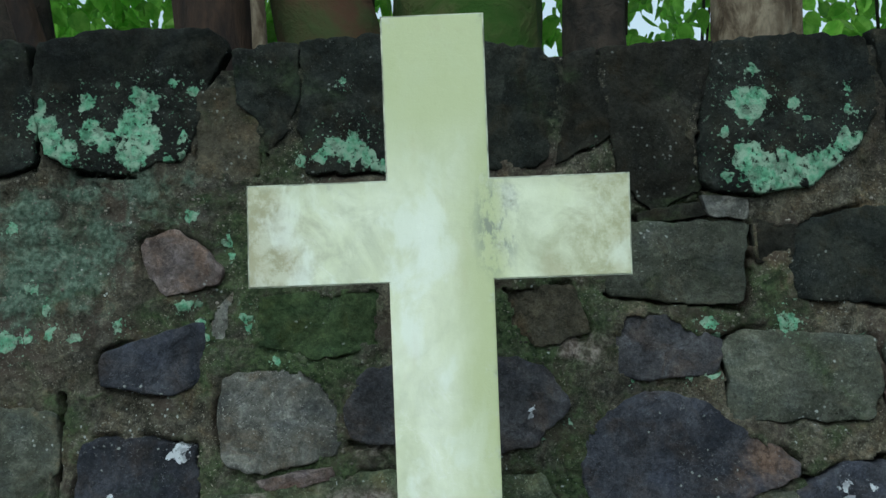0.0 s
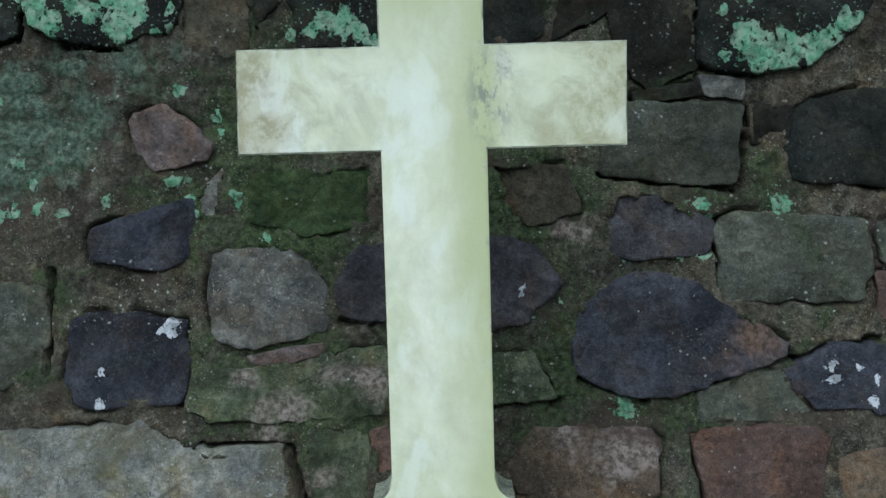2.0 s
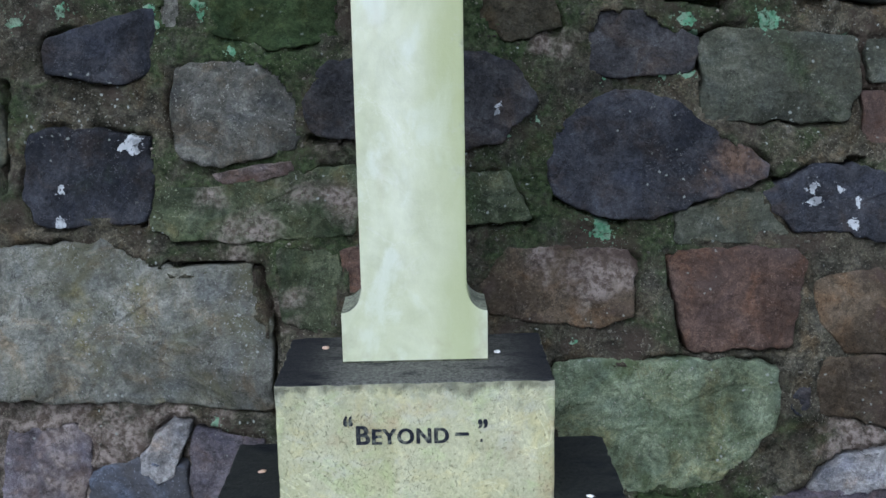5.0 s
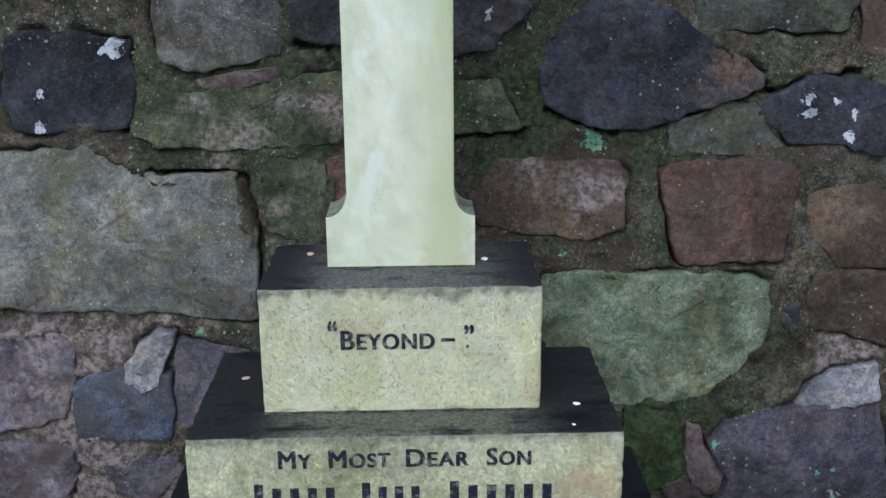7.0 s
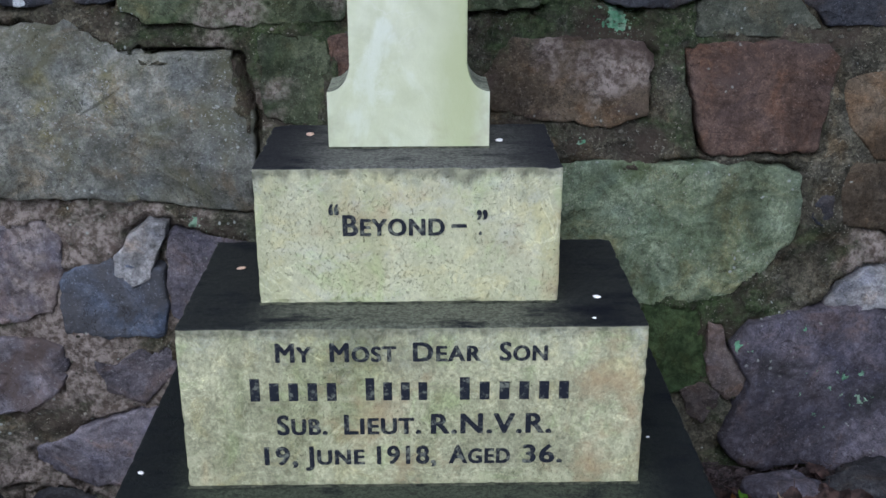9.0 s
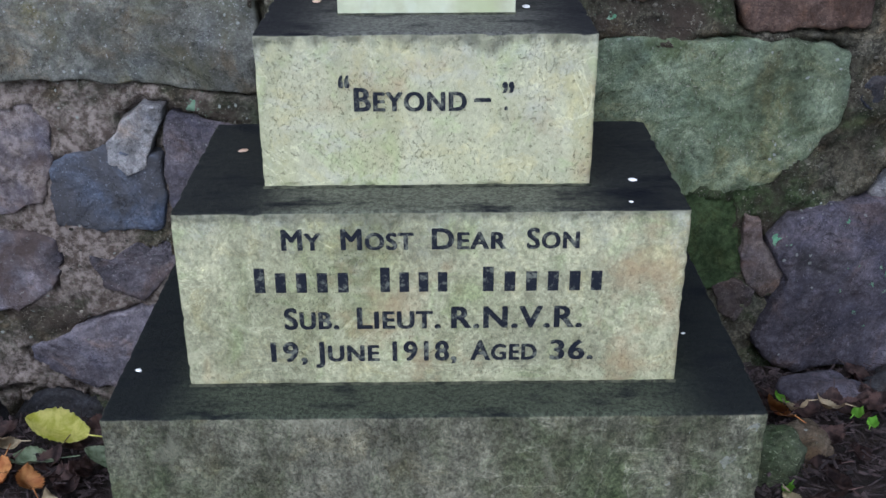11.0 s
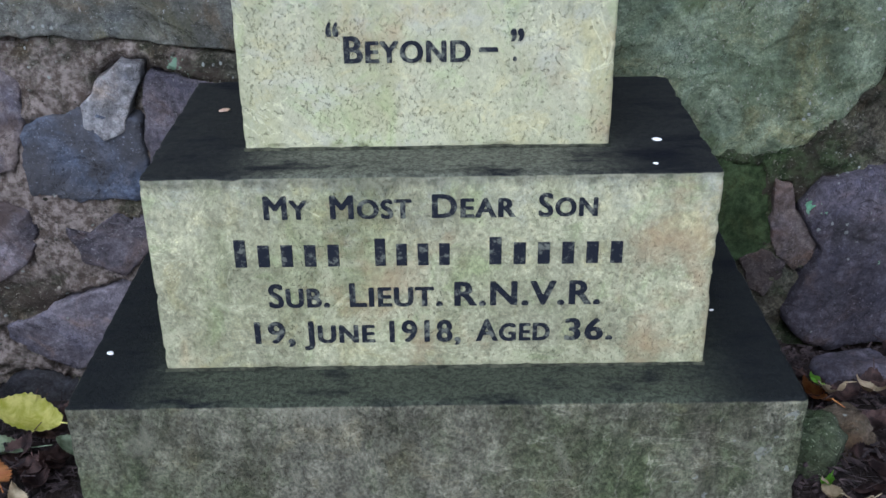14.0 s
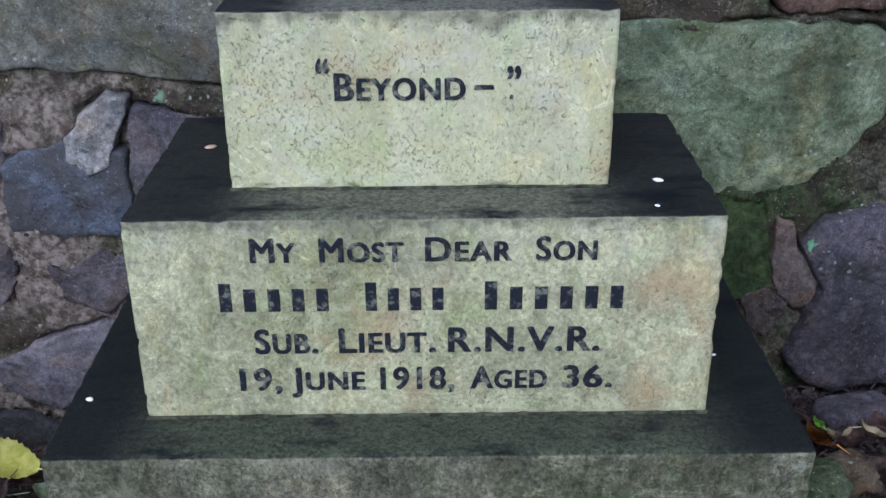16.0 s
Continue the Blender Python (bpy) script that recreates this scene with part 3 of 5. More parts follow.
GRIME = simple("grimy_marble_edge", (0.2, 0.21, 0.16), (0.55, 0.58, 0.45), 25, 0.8)
GROUT = simple("mossy_mortar", (0.02, 0.024, 0.016), (0.13, 0.135, 0.09), 60, 0.95, 0.004)
GRIT = simple("lime_grit", (0.03, 0.028, 0.02), (0.24, 0.22, 0.185), 9, 0.95)
SOIL = simple("dark_soil", (0.012, 0.009, 0.008), (0.045, 0.032, 0.028), 45, 0.95, 0.012)
PAINT, pnt, pbsdf = nodes("worn_black_paint", 0.6)
worn = grain(pnt, place(pnt), 75, 5, 0.7)
pnt.links.new(blend(pnt, ramp(pnt, worn, 0.5, 0.64), (0.012, 0.015, 0.025), (0.17, 0.18, 0.15)), pbsdf.inputs["Base Color"])
BARK_BROWN = simple("brown_bark", (0.008, 0.005, 0.004), (0.042, 0.024, 0.014), 7, 0.9, 0.03, 0, (1, 1, 0.3))
BARK_RUST = simple("rusty_mossy_bark", (0.05, 0.024, 0.013), (0.03, 0.042, 0.012), 4, 0.95, 0.03)
BARK_MOSS = simple("mossy_bark", (0.03, 0.07, 0.008), (0.07, 0.08, 0.026), 7, 0.95, 0.03)
BARK_PALE = simple("pale_bark", (0.055, 0.038, 0.022), (0.2, 0.165, 0.115), 14, 0.9, 0.03, 0, (1, 1, 0.5))
BARK_DARK = simple("dark_bark", (0.008, 0.007, 0.006), (0.035, 0.027, 0.02), 10, 0.95, 0.03)
LEAF_GREEN = simple("green_leaf", (0.17, 0.42, 0.04), (0.36, 0.66, 0.1), 14, 0.5, 0, 0.65)
LEAF_YELLOW = simple("yellow_leaf", (0.5, 0.5, 0.06), (0.8, 0.76, 0.24), 45, 0.5, 0.002)
LEAF_SAGE = simple("sage_leaf", (0.13, 0.17, 0.095), (0.3, 0.36, 0.24), 50, 0.6, 0.001)
LEAF_BROWN = simple("brown_leaf", (0.02, 0.012, 0.012), (0.1, 0.058, 0.05), 40, 0.7, 0.002)
LEAF_ORANGE = simple("orange_leaf", (0.28, 0.1, 0.03), (0.4, 0.19, 0.06), 50, 0.6, 0.001)
LEAF_TAN = simple("tan_leaf", (0.3, 0.22, 0.13), (0.5, 0.42, 0.28), 50, 0.7, 0.001)
LITTER = simple("litter", (0.01, 0.0075, 0.0085), (0.07, 0.05, 0.05), 70, 0.9)
PETAL = simple("white_petal", (0.75, 0.74, 0.74), (0.85, 0.83, 0.83), 90, 0.6)
CRUMB = simple("pink_crumb", (0.4, 0.27, 0.2), (0.5, 0.36, 0.28), 90, 0.8)


# ---- building helpers ----
def part(name, bm, material, parent=None, label="", smooth=False):
    bmesh.ops.recalc_face_normals(bm, faces=bm.faces)
    me = bpy.data.meshes.new(name)
    bm.to_mesh(me)
    bm.free()
    me.materials.append(material)
    if smooth:
        me.shade_smooth()
    ob = new(name, me)
    ob.parent = parent
    if label:
        ob["label"] = label
    return ob


def sheet_mesh(name, verts, faces, material, parent=None, smooth=True):
    me = bpy.data.meshes.new(name)
    me.from_pydata(verts, [], faces)
    me.materials.append(material)
    if smooth:
        me.shade_smooth()
    ob = new(name, me)
    ob.parent = parent
    return ob


def rough(x, y, z, scale, octaves=4):
    return noise.fractal(Vector((x, y, z)) * scale, 1.0, 2.0, octaves)


def face_y(z):
    """The wall leans back: how far its face lies at the height z."""
    return float(np.interp(z, (0, 0.3, 0.6, 0.8, 1.3, 1.55, 1.9), (0.545, 0.555, 0.59, 0.665, 0.805, 0.84, 0.86)))


# ---- ground ----
def ground_z(x, y):
    """The soil sinks towards the foot of the wall, deeper on one side."""
    f = min(1.0, max(0.0, (y - 0.2) / 0.22))
    side = min(1.0, max(0.0, 0.5 - x))
    return -f * f * (3 - 2 * f) * (0.07 + 0.1 * side) * max(0.0, 1 - max(0.0, abs(x) - 1.6))


gx = np.concatenate([[-400, -90, -25, -8, -4], np.arange(-2.4, 2.41, 0.04), [4, 8, 25, 90, 400]])
gy = np.concatenate([[-400, -90, -25, -8, -4], np.arange(-2.4, 0.81, 0.04), [1.4, 3, 8, 25, 90, 400]])
gv = []
for y in gy:
    for x in gx:
        near = max(0.0, 1 - max(abs(x) / 2.4, abs(y) / 2.4))
        gv.append((x, y, near * 0.022 * rough(x, y, 0, 9) - 0.002 + (ground_z(x, y) if -1 < y < 0.9 else 0)))
cols = len(gx)
gf = [(j * cols + i, j * cols + i + 1, (j + 1) * cols + i + 1, (j + 1) * cols + i) for j in range(len(gy) - 1) for i in range(cols - 1)]
ground = tagged(sheet_mesh("ground", gv, gf, SOIL), "dark bare soil strewn with dead leaves and twigs", "ground", kind="structure")

# ---- the wall: a mortar core with stones set in it ----
wall = tagged(new("wall_north", bpy.data.meshes.new("wall_north")), "rubble stone wall with lichen, moss and crumbling mortar", "wall", kind="structure")
OUTLINES = []
serial = 0


def stone(kind, proud, *corners, back=0.06, facet=None):
    """One wall stone from its rough corners (x, z), its arrises rounded and its face uneven."""
    global serial
    serial += 1
    pts = [Vector(c) for c in corners]
    soft = []
    for i, p in enumerate(pts):
        soft += [p.lerp(pts[i - 1], 0.06), p.lerp(pts[(i + 1) % len(pts)], 0.06)]
    loop = []
    for i, p in enumerate(soft):
        q = soft[(i + 1) % len(soft)]
        steps = max(1, int((q - p).length / 0.011))
        loop += [p.lerp(q, s / steps) for s in range(steps)]
    mid = sum(loop, Vector((0, 0))) / len(loop)
    size = max((p - mid).length for p in loop)
    loop = [p + (p - mid).normalized() * (0.009 * rough(p.x, serial, p.y, 14) + 0.006 * rough(p.x, serial, p.y, 48) + 0.004) for p in loop]
    OUTLINES.append(np.array([p[:] for p in loop]))
    lean, tip = random.uniform(-0.05, 0.05), random.uniform(-0.06, 0.06)
    proud *= 0.42
    rings = [(1.0, None), (1.0, -0.6), (0.994, 0.5), (0.982, 0.86), (0.958, 1.0), (0.87, 1.0), (0.76, 1.0), (0.64, 1.0), (0.5, 1.0), (0.34, 1.0), (0.17, 1.0)]
    bm = bmesh.new()
    made = []
    for s, h in rings:
        row = []
        for p in loop:
            q = mid + (p - mid) * s
            y0 = face_y(q.y)
            if h is None:
                y = y0 + back
            else:
                swell = (q.x - mid.x) * lean + (q.y - mid.y) * tip
                y = y0 - proud * h + swell * max(0, h) - (0.012 * rough(q.x, serial * 0.37, q.y, 5) + 0.007 * abs(rough(q.x, serial, q.y, 13)) + 0.004 * rough(q.x, serial, q.y, 45)) * max(0, h)
                if facet:
                    y += facet[4] * max(0.0, (q.x - facet[0]) * facet[2] + (q.y - facet[1]) * facet[3])
            row.append(bm.verts.new((q.x, y, q.y)))
        made.append(row)
    c = bm.verts.new((mid.x, sum(v.co.y for v in made[-1]) / len(loop), mid.y))
    count = len(loop)
    for a, b in zip(made, made[1:]):
        for i in range(count):
            bm.faces.new((a[i], a[(i + 1) % count], b[(i + 1) % count], b[i]))
    for i in range(count):
        bm.faces.new((made[-1][i], made[-1][(i + 1) % count], c))
    bm.faces.new(made[0])
    return part("stone", bm, STONES[kind], wall, smooth=True)


stone("black", 0.035, (-0.955, 2.044), (-0.796, 2.069), (-0.534, 2.064), (-0.499, 2.022), (-0.553, 1.928), (-0.602, 1.762), (-0.759, 1.724), (-0.860, 1.739), (-0.946, 1.782), (-0.968, 1.931))
stone("black", 0.020, (-1.165, 2.041), (-1.070, 2.051), (-0.982, 2.047), (-0.968, 1.892), (-0.970, 1.757), (-1.052, 1.731), (-1.173, 1.738))
stone("brown", 0.015, (-0.576, 1.911), (-0.484, 1.927), (-0.424, 1.824), (-0.434, 1.723), (-0.488, 1.692), (-0.588, 1.716))
stone("black", 0.025, (-0.493, 2.015), (-0.332, 2.017), (-0.339, 1.907), (-0.363, 1.814), (-0.419, 1.742), (-0.423, 1.830), (-0.482, 1.893))
stone("black", 0.020, (-0.326, 2.025), (-0.007, 2.035), (-0.005, 1.706), (-0.320, 1.708), (-0.334, 1.813), (-0.322, 1.921))
stone("black", 0.020, (0.019, 2.012), (0.233, 1.986), (0.285, 1.950), (0.273, 1.830), (0.249, 1.717), (0.195, 1.699), (0.008, 1.706))
stone("dusk", 0.025, (0.298, 1.956), (0.373, 1.984), (0.381, 1.866), (0.397, 1.771), (0.268, 1.706), (0.281, 1.802))
stone("dusk", 0.020, (0.385, 1.980), (0.651, 1.989), (0.637, 1.910), (0.598, 1.777), (0.613, 1.649), (0.495, 1.583), (0.419, 1.663), (0.404, 1.758), (0.386, 1.866))
stone("black", 0.035, (0.664, 1.984), (0.831, 1.994), (1.009, 1.987), (1.038, 1.826), (0.990, 1.734), (0.880, 1.639), (0.720, 1.622), (0.641, 1.630), (0.606, 1.656), (0.603, 1.762), (0.640, 1.922))
stone("black", 0.025, (1.029, 1.998), (1.098, 2.000), (1.190, 1.981), (1.176, 1.701), (1.054, 1.759), (1.050, 1.866))
stone("russet", 0.030, (-0.715, 1.557), (-0.636, 1.590), (-0.524, 1.489), (-0.537, 1.456), (-0.664, 1.435), (-0.701, 1.479))
stone("verdant", 0.008, (-0.453, 1.420), (-0.164, 1.430), (-0.162, 1.292), (-0.309, 1.278), (-0.451, 1.315))
stone("slate", 0.055, (-0.817, 1.281), (-0.805, 1.307), (-0.637, 1.355), (-0.573, 1.368), (-0.565, 1.317), (-0.590, 1.227), (-0.643, 1.204), (-0.804, 1.232), facet=(-0.603, 1.293, 0.996, -0.091, 0.75))
stone("grey", 0.015, (-0.550, 1.401), (-0.504, 1.435), (-0.519, 1.330), (-0.564, 1.319))
stone("grey", 0.030, (-0.523, 1.235), (-0.498, 1.248), (-0.395, 1.253), (-0.319, 1.238), (-0.268, 1.175), (-0.254, 1.100), (-0.268, 1.063), (-0.433, 1.028), (-0.522, 1.048), (-0.542, 1.154))
stone("plum", 0.030, (-0.247, 1.165), (-0.198, 1.247), (-0.028, 1.260), (-0.028, 1.076), (-0.235, 1.090))
stone("plum", 0.030, (-0.009, 1.249), (0.135, 1.260), (0.219, 1.238), (0.273, 1.147), (0.189, 1.069), (0.099, 1.057), (-0.015, 1.067))
stone("slate", 0.040, (-0.839, 1.102), (-0.814, 1.112), (-0.662, 1.107), (-0.586, 1.088), (-0.576, 0.982), (-0.595, 0.922), (-0.635, 0.909), (-0.823, 0.911), (-0.856, 0.975), (-0.852, 1.073))
stone("olive", 0.020, (-1.134, 1.193), (-0.912, 1.177), (-0.900, 1.061), (-0.931, 1.000), (-1.005, 0.951), (-1.121, 0.956))
stone("olive", 0.030, (0.393, 1.567), (0.706, 1.553), (0.686, 1.362), (0.537, 1.379), (0.371, 1.396))
stone("dusk", 0.020, (0.454, 1.583), (0.592, 1.605), (0.617, 1.574), (0.464, 1.558))
stone("grey", 0.020, (0.609, 1.622), (0.719, 1.605), (0.707, 1.561), (0.626, 1.574))
stone("dusk", 0.015, (0.727, 1.558), (0.818, 1.543), (0.805, 1.475), (0.725, 1.454))
stone("black", 0.025, (0.821, 1.550), (1.039, 1.583), (1.132, 1.544), (1.123, 1.349), (0.818, 1.368), (0.800, 1.462))
stone("brown", 0.015, (0.119, 1.427), (0.302, 1.421), (0.327, 1.309), (0.202, 1.284), (0.158, 1.324))
stone("plum", 0.022, (0.383, 1.296), (0.416, 1.345), (0.506, 1.345), (0.583, 1.305), (0.628, 1.283), (0.635, 1.248), (0.608, 1.210), (0.438, 1.200), (0.387, 1.214))
stone("olive", 0.030, (0.642, 1.279), (0.677, 1.302), (0.764, 1.295), (0.984, 1.280), (0.985, 1.166), (0.950, 1.097), (0.755, 1.099), (0.642, 1.108), (0.633, 1.135))
stone("slate", 0.040, (0.291, 1.023), (0.312, 1.090), (0.384, 1.149), (0.450, 1.175), (0.552, 1.156), (0.615, 1.123), (0.666, 1.077), (0.739, 1.046), (0.778, 1.008), (0.775, 0.981), (0.684, 0.954), (0.580, 0.919), (0.490, 0.895), (0.427, 0.897), (0.326, 0.935), (0.299, 0.955))
stone("slate", 0.030, (0.810, 0.971), (0.891, 1.000), (0.968, 1.005), (1.043, 0.979), (1.146, 0.975), (1.136, 0.828), (1.022, 0.837), (0.947, 0.863), (0.832, 0.861), (0.786, 0.907), (0.769, 0.947))
stone("green", 0.022, (-0.572, 0.987), (-0.433, 0.980), (-0.307, 1.012), (-0.129, 1.024), (-0.131, 0.877), (-0.333, 0.866), (-0.521, 0.872), (-0.584, 0.897))
stone("russet", 0.015, (-0.447, 1.011), (-0.277, 1.037), (-0.265, 1.010), (-0.422, 0.989))
stone("tan", 0.034, (-1.035, 0.864), (-0.810, 0.865), (-0.685, 0.870), (-0.634, 0.854), (-0.534, 0.810), (-0.370, 0.821), (-0.354, 0.724), (-0.319, 0.702), (-0.323, 0.509), (-0.555, 0.534), (-0.801, 0.549), (-1.022, 0.557))
stone("green", 0.020, (-0.304, 0.845), (-0.179, 0.843), (-0.168, 0.739), (-0.191, 0.672), (-0.299, 0.695))
stone("red", 0.020, (-0.169, 0.845), (-0.065, 0.849), (-0.067, 0.746), (-0.163, 0.744))
stone("green", 0.020, (0.051, 0.991), (0.201, 1.004), (0.248, 0.899), (0.048, 0.891))
stone("umber", 0.032, (0.132, 0.764), (0.197, 0.838), (0.323, 0.837), (0.450, 0.830), (0.477, 0.805), (0.463, 0.700), (0.392, 0.678), (0.255, 0.690), (0.155, 0.705))
stone("red", 0.030, (0.548, 0.814), (0.576, 0.827), (0.830, 0.828), (0.855, 0.799), (0.822, 0.693), (0.809, 0.629), (0.584, 0.621), (0.564, 0.710))
stone("sage", 0.018, (0.284, 0.602), (0.395, 0.608), (0.506, 0.602), (0.618, 0.600), (0.729, 0.596), (0.776, 0.578), (0.781, 0.524), (0.771, 0.450), (0.729, 0.404), (0.687, 0.365), (0.643, 0.330), (0.563, 0.318), (0.466, 0.310), (0.293, 0.311))
stone("umber", 0.015, (0.876, 0.761), (1.022, 0.778), (1.133, 0.758), (1.117, 0.607), (0.931, 0.611), (0.874, 0.670))
stone("slate", 0.020, (0.810, 0.524), (0.824, 0.541), (0.848, 0.547), (0.849, 0.515), (0.828, 0.479), (0.806, 0.496))
stone("lilac", 0.030, (-0.896, 0.479), (-0.762, 0.489), (-0.724, 0.459), (-0.719, 0.403), (-0.740, 0.310), (-0.805, 0.292), (-0.921, 0.280))
stone("steel", 0.035, (-0.719, 0.386), (-0.681, 0.406), (-0.602, 0.409), (-0.513, 0.403), (-0.507, 0.321), (-0.518, 0.253), (-0.627, 0.251), (-0.717, 0.267), (-0.729, 0.322))
stone("clay", 0.032, (-0.500, 0.472), (-0.397, 0.462), (-0.341, 0.448), (-0.359, 0.320), (-0.465, 0.272), (-0.502, 0.297), (-0.502, 0.397))
stone("pale", 0.045, (-0.580, 0.460), (-0.537, 0.499), (-0.500, 0.490), (-0.519, 0.437), (-0.541, 0.382), (-0.574, 0.366), (-0.606, 0.389), (-0.603, 0.426))
stone("lilac", 0.040, (-0.926, 0.243), (-0.788, 0.249), (-0.739, 0.229), (-0.725, 0.185), (-0.759, 0.118), (-0.833, 0.084), (-0.952, 0.076))
stone("clay", 0.030, (-0.673, 0.204), (-0.629, 0.182), (-0.573, 0.220), (-0.507, 0.247), (-0.495, 0.184), (-0.570, 0.104), (-0.646, 0.130))
stone("clay", 0.035, (-0.819, -0.007), (-0.737, 0.025), (-0.654, 0.057), (-0.567, 0.085), (-0.496, 0.079), (-0.563, -0.102), (-0.690, -0.100), (-0.773, -0.066), (-0.813, -0.046))
stone("mauve", 0.070, (0.656, 0.226), (0.684, 0.264), (0.757, 0.287), (0.848, 0.300), (0.940, 0.312), (1.032, 0.320), (1.094, -0.071), (0.921, -0.063), (0.820, -0.048), (0.730, -0.063), (0.675, -0.034), (0.646, 0.011), (0.669, 0.059), (0.701, 0.132), (0.678, 0.177))
stone("russet", 0.040, (0.608, 0.269), (0.638, 0.260), (0.651, 0.203), (0.692, 0.151), (0.690, 0.105), (0.659, 0.099), (0.623, 0.125), (0.609, 0.190))
stone("russet", 0.030, (0.556, 0.119), (0.602, 0.132), (0.644, 0.110), (0.637, 0.083), (0.610, 0.043), (0.585, 0.057))
stone("verdant", 0.012, (0.466, 0.304), (0.595, 0.306), (0.610, 0.145), (0.539, 0.113), (0.479, 0.113))
stone("olive", 0.020, (1.012, 1.270), (1.150, 1.268), (1.145, 1.171), (1.014, 1.184))
stone("red", 0.015, (0.995, 1.159), (1.145, 1.156), (1.137, 1.024), (0.997, 1.048))
stone("olive", 0.008, (0.580, 0.911), (0.709, 0.950), (0.757, 0.944), (0.783, 0.895), (0.819, 0.858), (0.742, 0.842), (0.641, 0.849), (0.564, 0.838))
stone("plum", 0.045, (-0.869, -0.166), (-0.833, -0.127), (-0.790, -0.112), (-0.740, -0.126), (-0.694, -0.162), (-0.726, -0.328), (-0.903, -0.309))
stone("umber", 0.015, (0.857, 0.613), (0.930, 0.600), (1.104, 0.596), (1.107, 0.432), (0.870, 0.476))
stone("pale", 0.030, (0.847, 0.308), (0.894, 0.362), (0.932, 0.383), (1.021, 0.403), (1.031, 0.323), (0.941, 0.305))


# coursed stones either side, past what was laid out above
kinds = ["olive", "plum", "umber", "slate", "grey", "green", "tan"]
for side in (-1, 1):
    z = 0.02
    while z < 1.98:
        h = random.uniform(0.16, 0.26)
        top = min(z + h, 2.0)
        x = 1.2
        while x < 2.15:
            w = random.uniform(0.2, 0.36)
            j = [random.uniform(-0.012, 0.012) for _ in range(8)]
            box = [(x + 0.015 + j[0], z + 0.012 + j[1]), (x + w - 0.015 + j[2], z + 0.012 + j[3]), (x + w - 0.015 + j[4], top - 0.012 + j[5]), (x + 0.015 + j[6], top - 0.012 + j[7])]
            stone("black" if z > 1.6 else random.choice(kinds), random.uniform(0.015, 0.035), *[(side * a, b) for a, b in box])
            x += w
        z = top if top < 1.98 else 3.0

# the mortar: flush here, washed out of the joints there, rough all over
xs, zs = np.arange(-2.2, 2.201, 0.0065), np.arange(-0.22, 1.965, 0.0065)
gridx, gridz = np.meshgrid(xs, zs)
near = np.full(gridx.shape, 9.0)
for loop in OUTLINES:
    (x0, z0), (x1, z1) = loop.min(0) - 0.04, loop.max(0) + 0.04
    i0, i1, k0, k1 = np.searchsorted(xs, x0), np.searchsorted(xs, x1), np.searchsorted(zs, z0), np.searchsorted(zs, z1)
    if i1 <= i0 or k1 <= k0:
        continue
    px, pz = gridx[k0:k1, i0:i1], gridz[k0:k1, i0:i1]
    d = np.sqrt(((px[..., None] - loop[:, 0]) ** 2 + (pz[..., None] - loop[:, 1]) ** 2).min(-1))
    inside = np.zeros(px.shape, bool)
    for (ax, az), (bx, bz) in zip(loop, np.roll(loop, -1, 0)):
        if az != bz:
            inside ^= ((az > pz) != (bz > pz)) & (px < (bx - ax) * (pz - az) / (bz - az) + ax)
    near[k0:k1, i0:i1] = np.minimum(near[k0:k1, i0:i1], np.where(inside, -d, d))
# joints that stand open: segments (x, z, x, z)
CRACKS_HIGH = [(0.647, 1.985, 0.614, 1.778), (0.606, 1.764, 0.620, 1.636), (0.444, 1.569, 0.611, 1.583), (0.614, 1.641, 0.739, 1.617), (0.719, 1.546, 0.698, 1.361), (0.374, 1.399, 0.682, 1.355), (-0.867, 1.732, -0.732, 1.718), (-0.966, 2.028, -0.973, 1.744), (-0.901, 1.212, -0.902, 0.990), (0.642, 1.285, 0.636, 1.159), (-0.234, 1.082, -0.144, 1.074), (-0.504, 2.021, -0.558, 1.931)]
CRACKS_LOW = [(-0.876, -0.110, -0.858, -0.166), (-0.828, -0.010, -0.809, -0.049), (-0.782, -0.112, -0.726, -0.143), (0.637, 0.235, 0.696, 0.149), (0.673, -0.040, 1.006, -0.075), (0.647, 0.099, 0.675, 0.086), (0.548, 0.816, 0.579, 0.626), (-0.686, 0.945, -0.579, 0.970), (0.768, 0.977, 0.824, 0.958), (-0.503, 2.036, -0.484, 2.009), (-0.348, 0.804, -0.316, 0.692), (-0.316, 0.692, -0.319, 0.501), (0.555, 0.803, 0.575, 0.627), (0.786, 0.990, 0.578, 0.909), (0.301, 0.941, 0.451, 0.890), (0.105, 0.890, 0.250, 0.894), (-0.591, 0.990, -0.599, 0.911), (0.834, 0.979, 0.988, 1.013), (-0.365, 0.810, -0.552, 0.820), (0.656, -0.035, 1.009, -0.076), (-0.744, 0.221, -0.747, 0.118), (-0.891, -0.114, -0.843, -0.101), (-0.739, -0.103, -0.693, -0.139)]
gap = np.full(gridx.shape, 9.0)
for ax, az, bx, bz in CRACKS_HIGH + CRACKS_LOW:
    ux, uz = bx - ax, bz - az
    f = np.clip(((gridx - ax) * ux + (gridz - az) * uz) / (ux * ux + uz * uz), 0, 1)
    gap = np.minimum(gap, np.hypot(gridx - ax - f * ux, gridz - az - f * uz))
wv = []
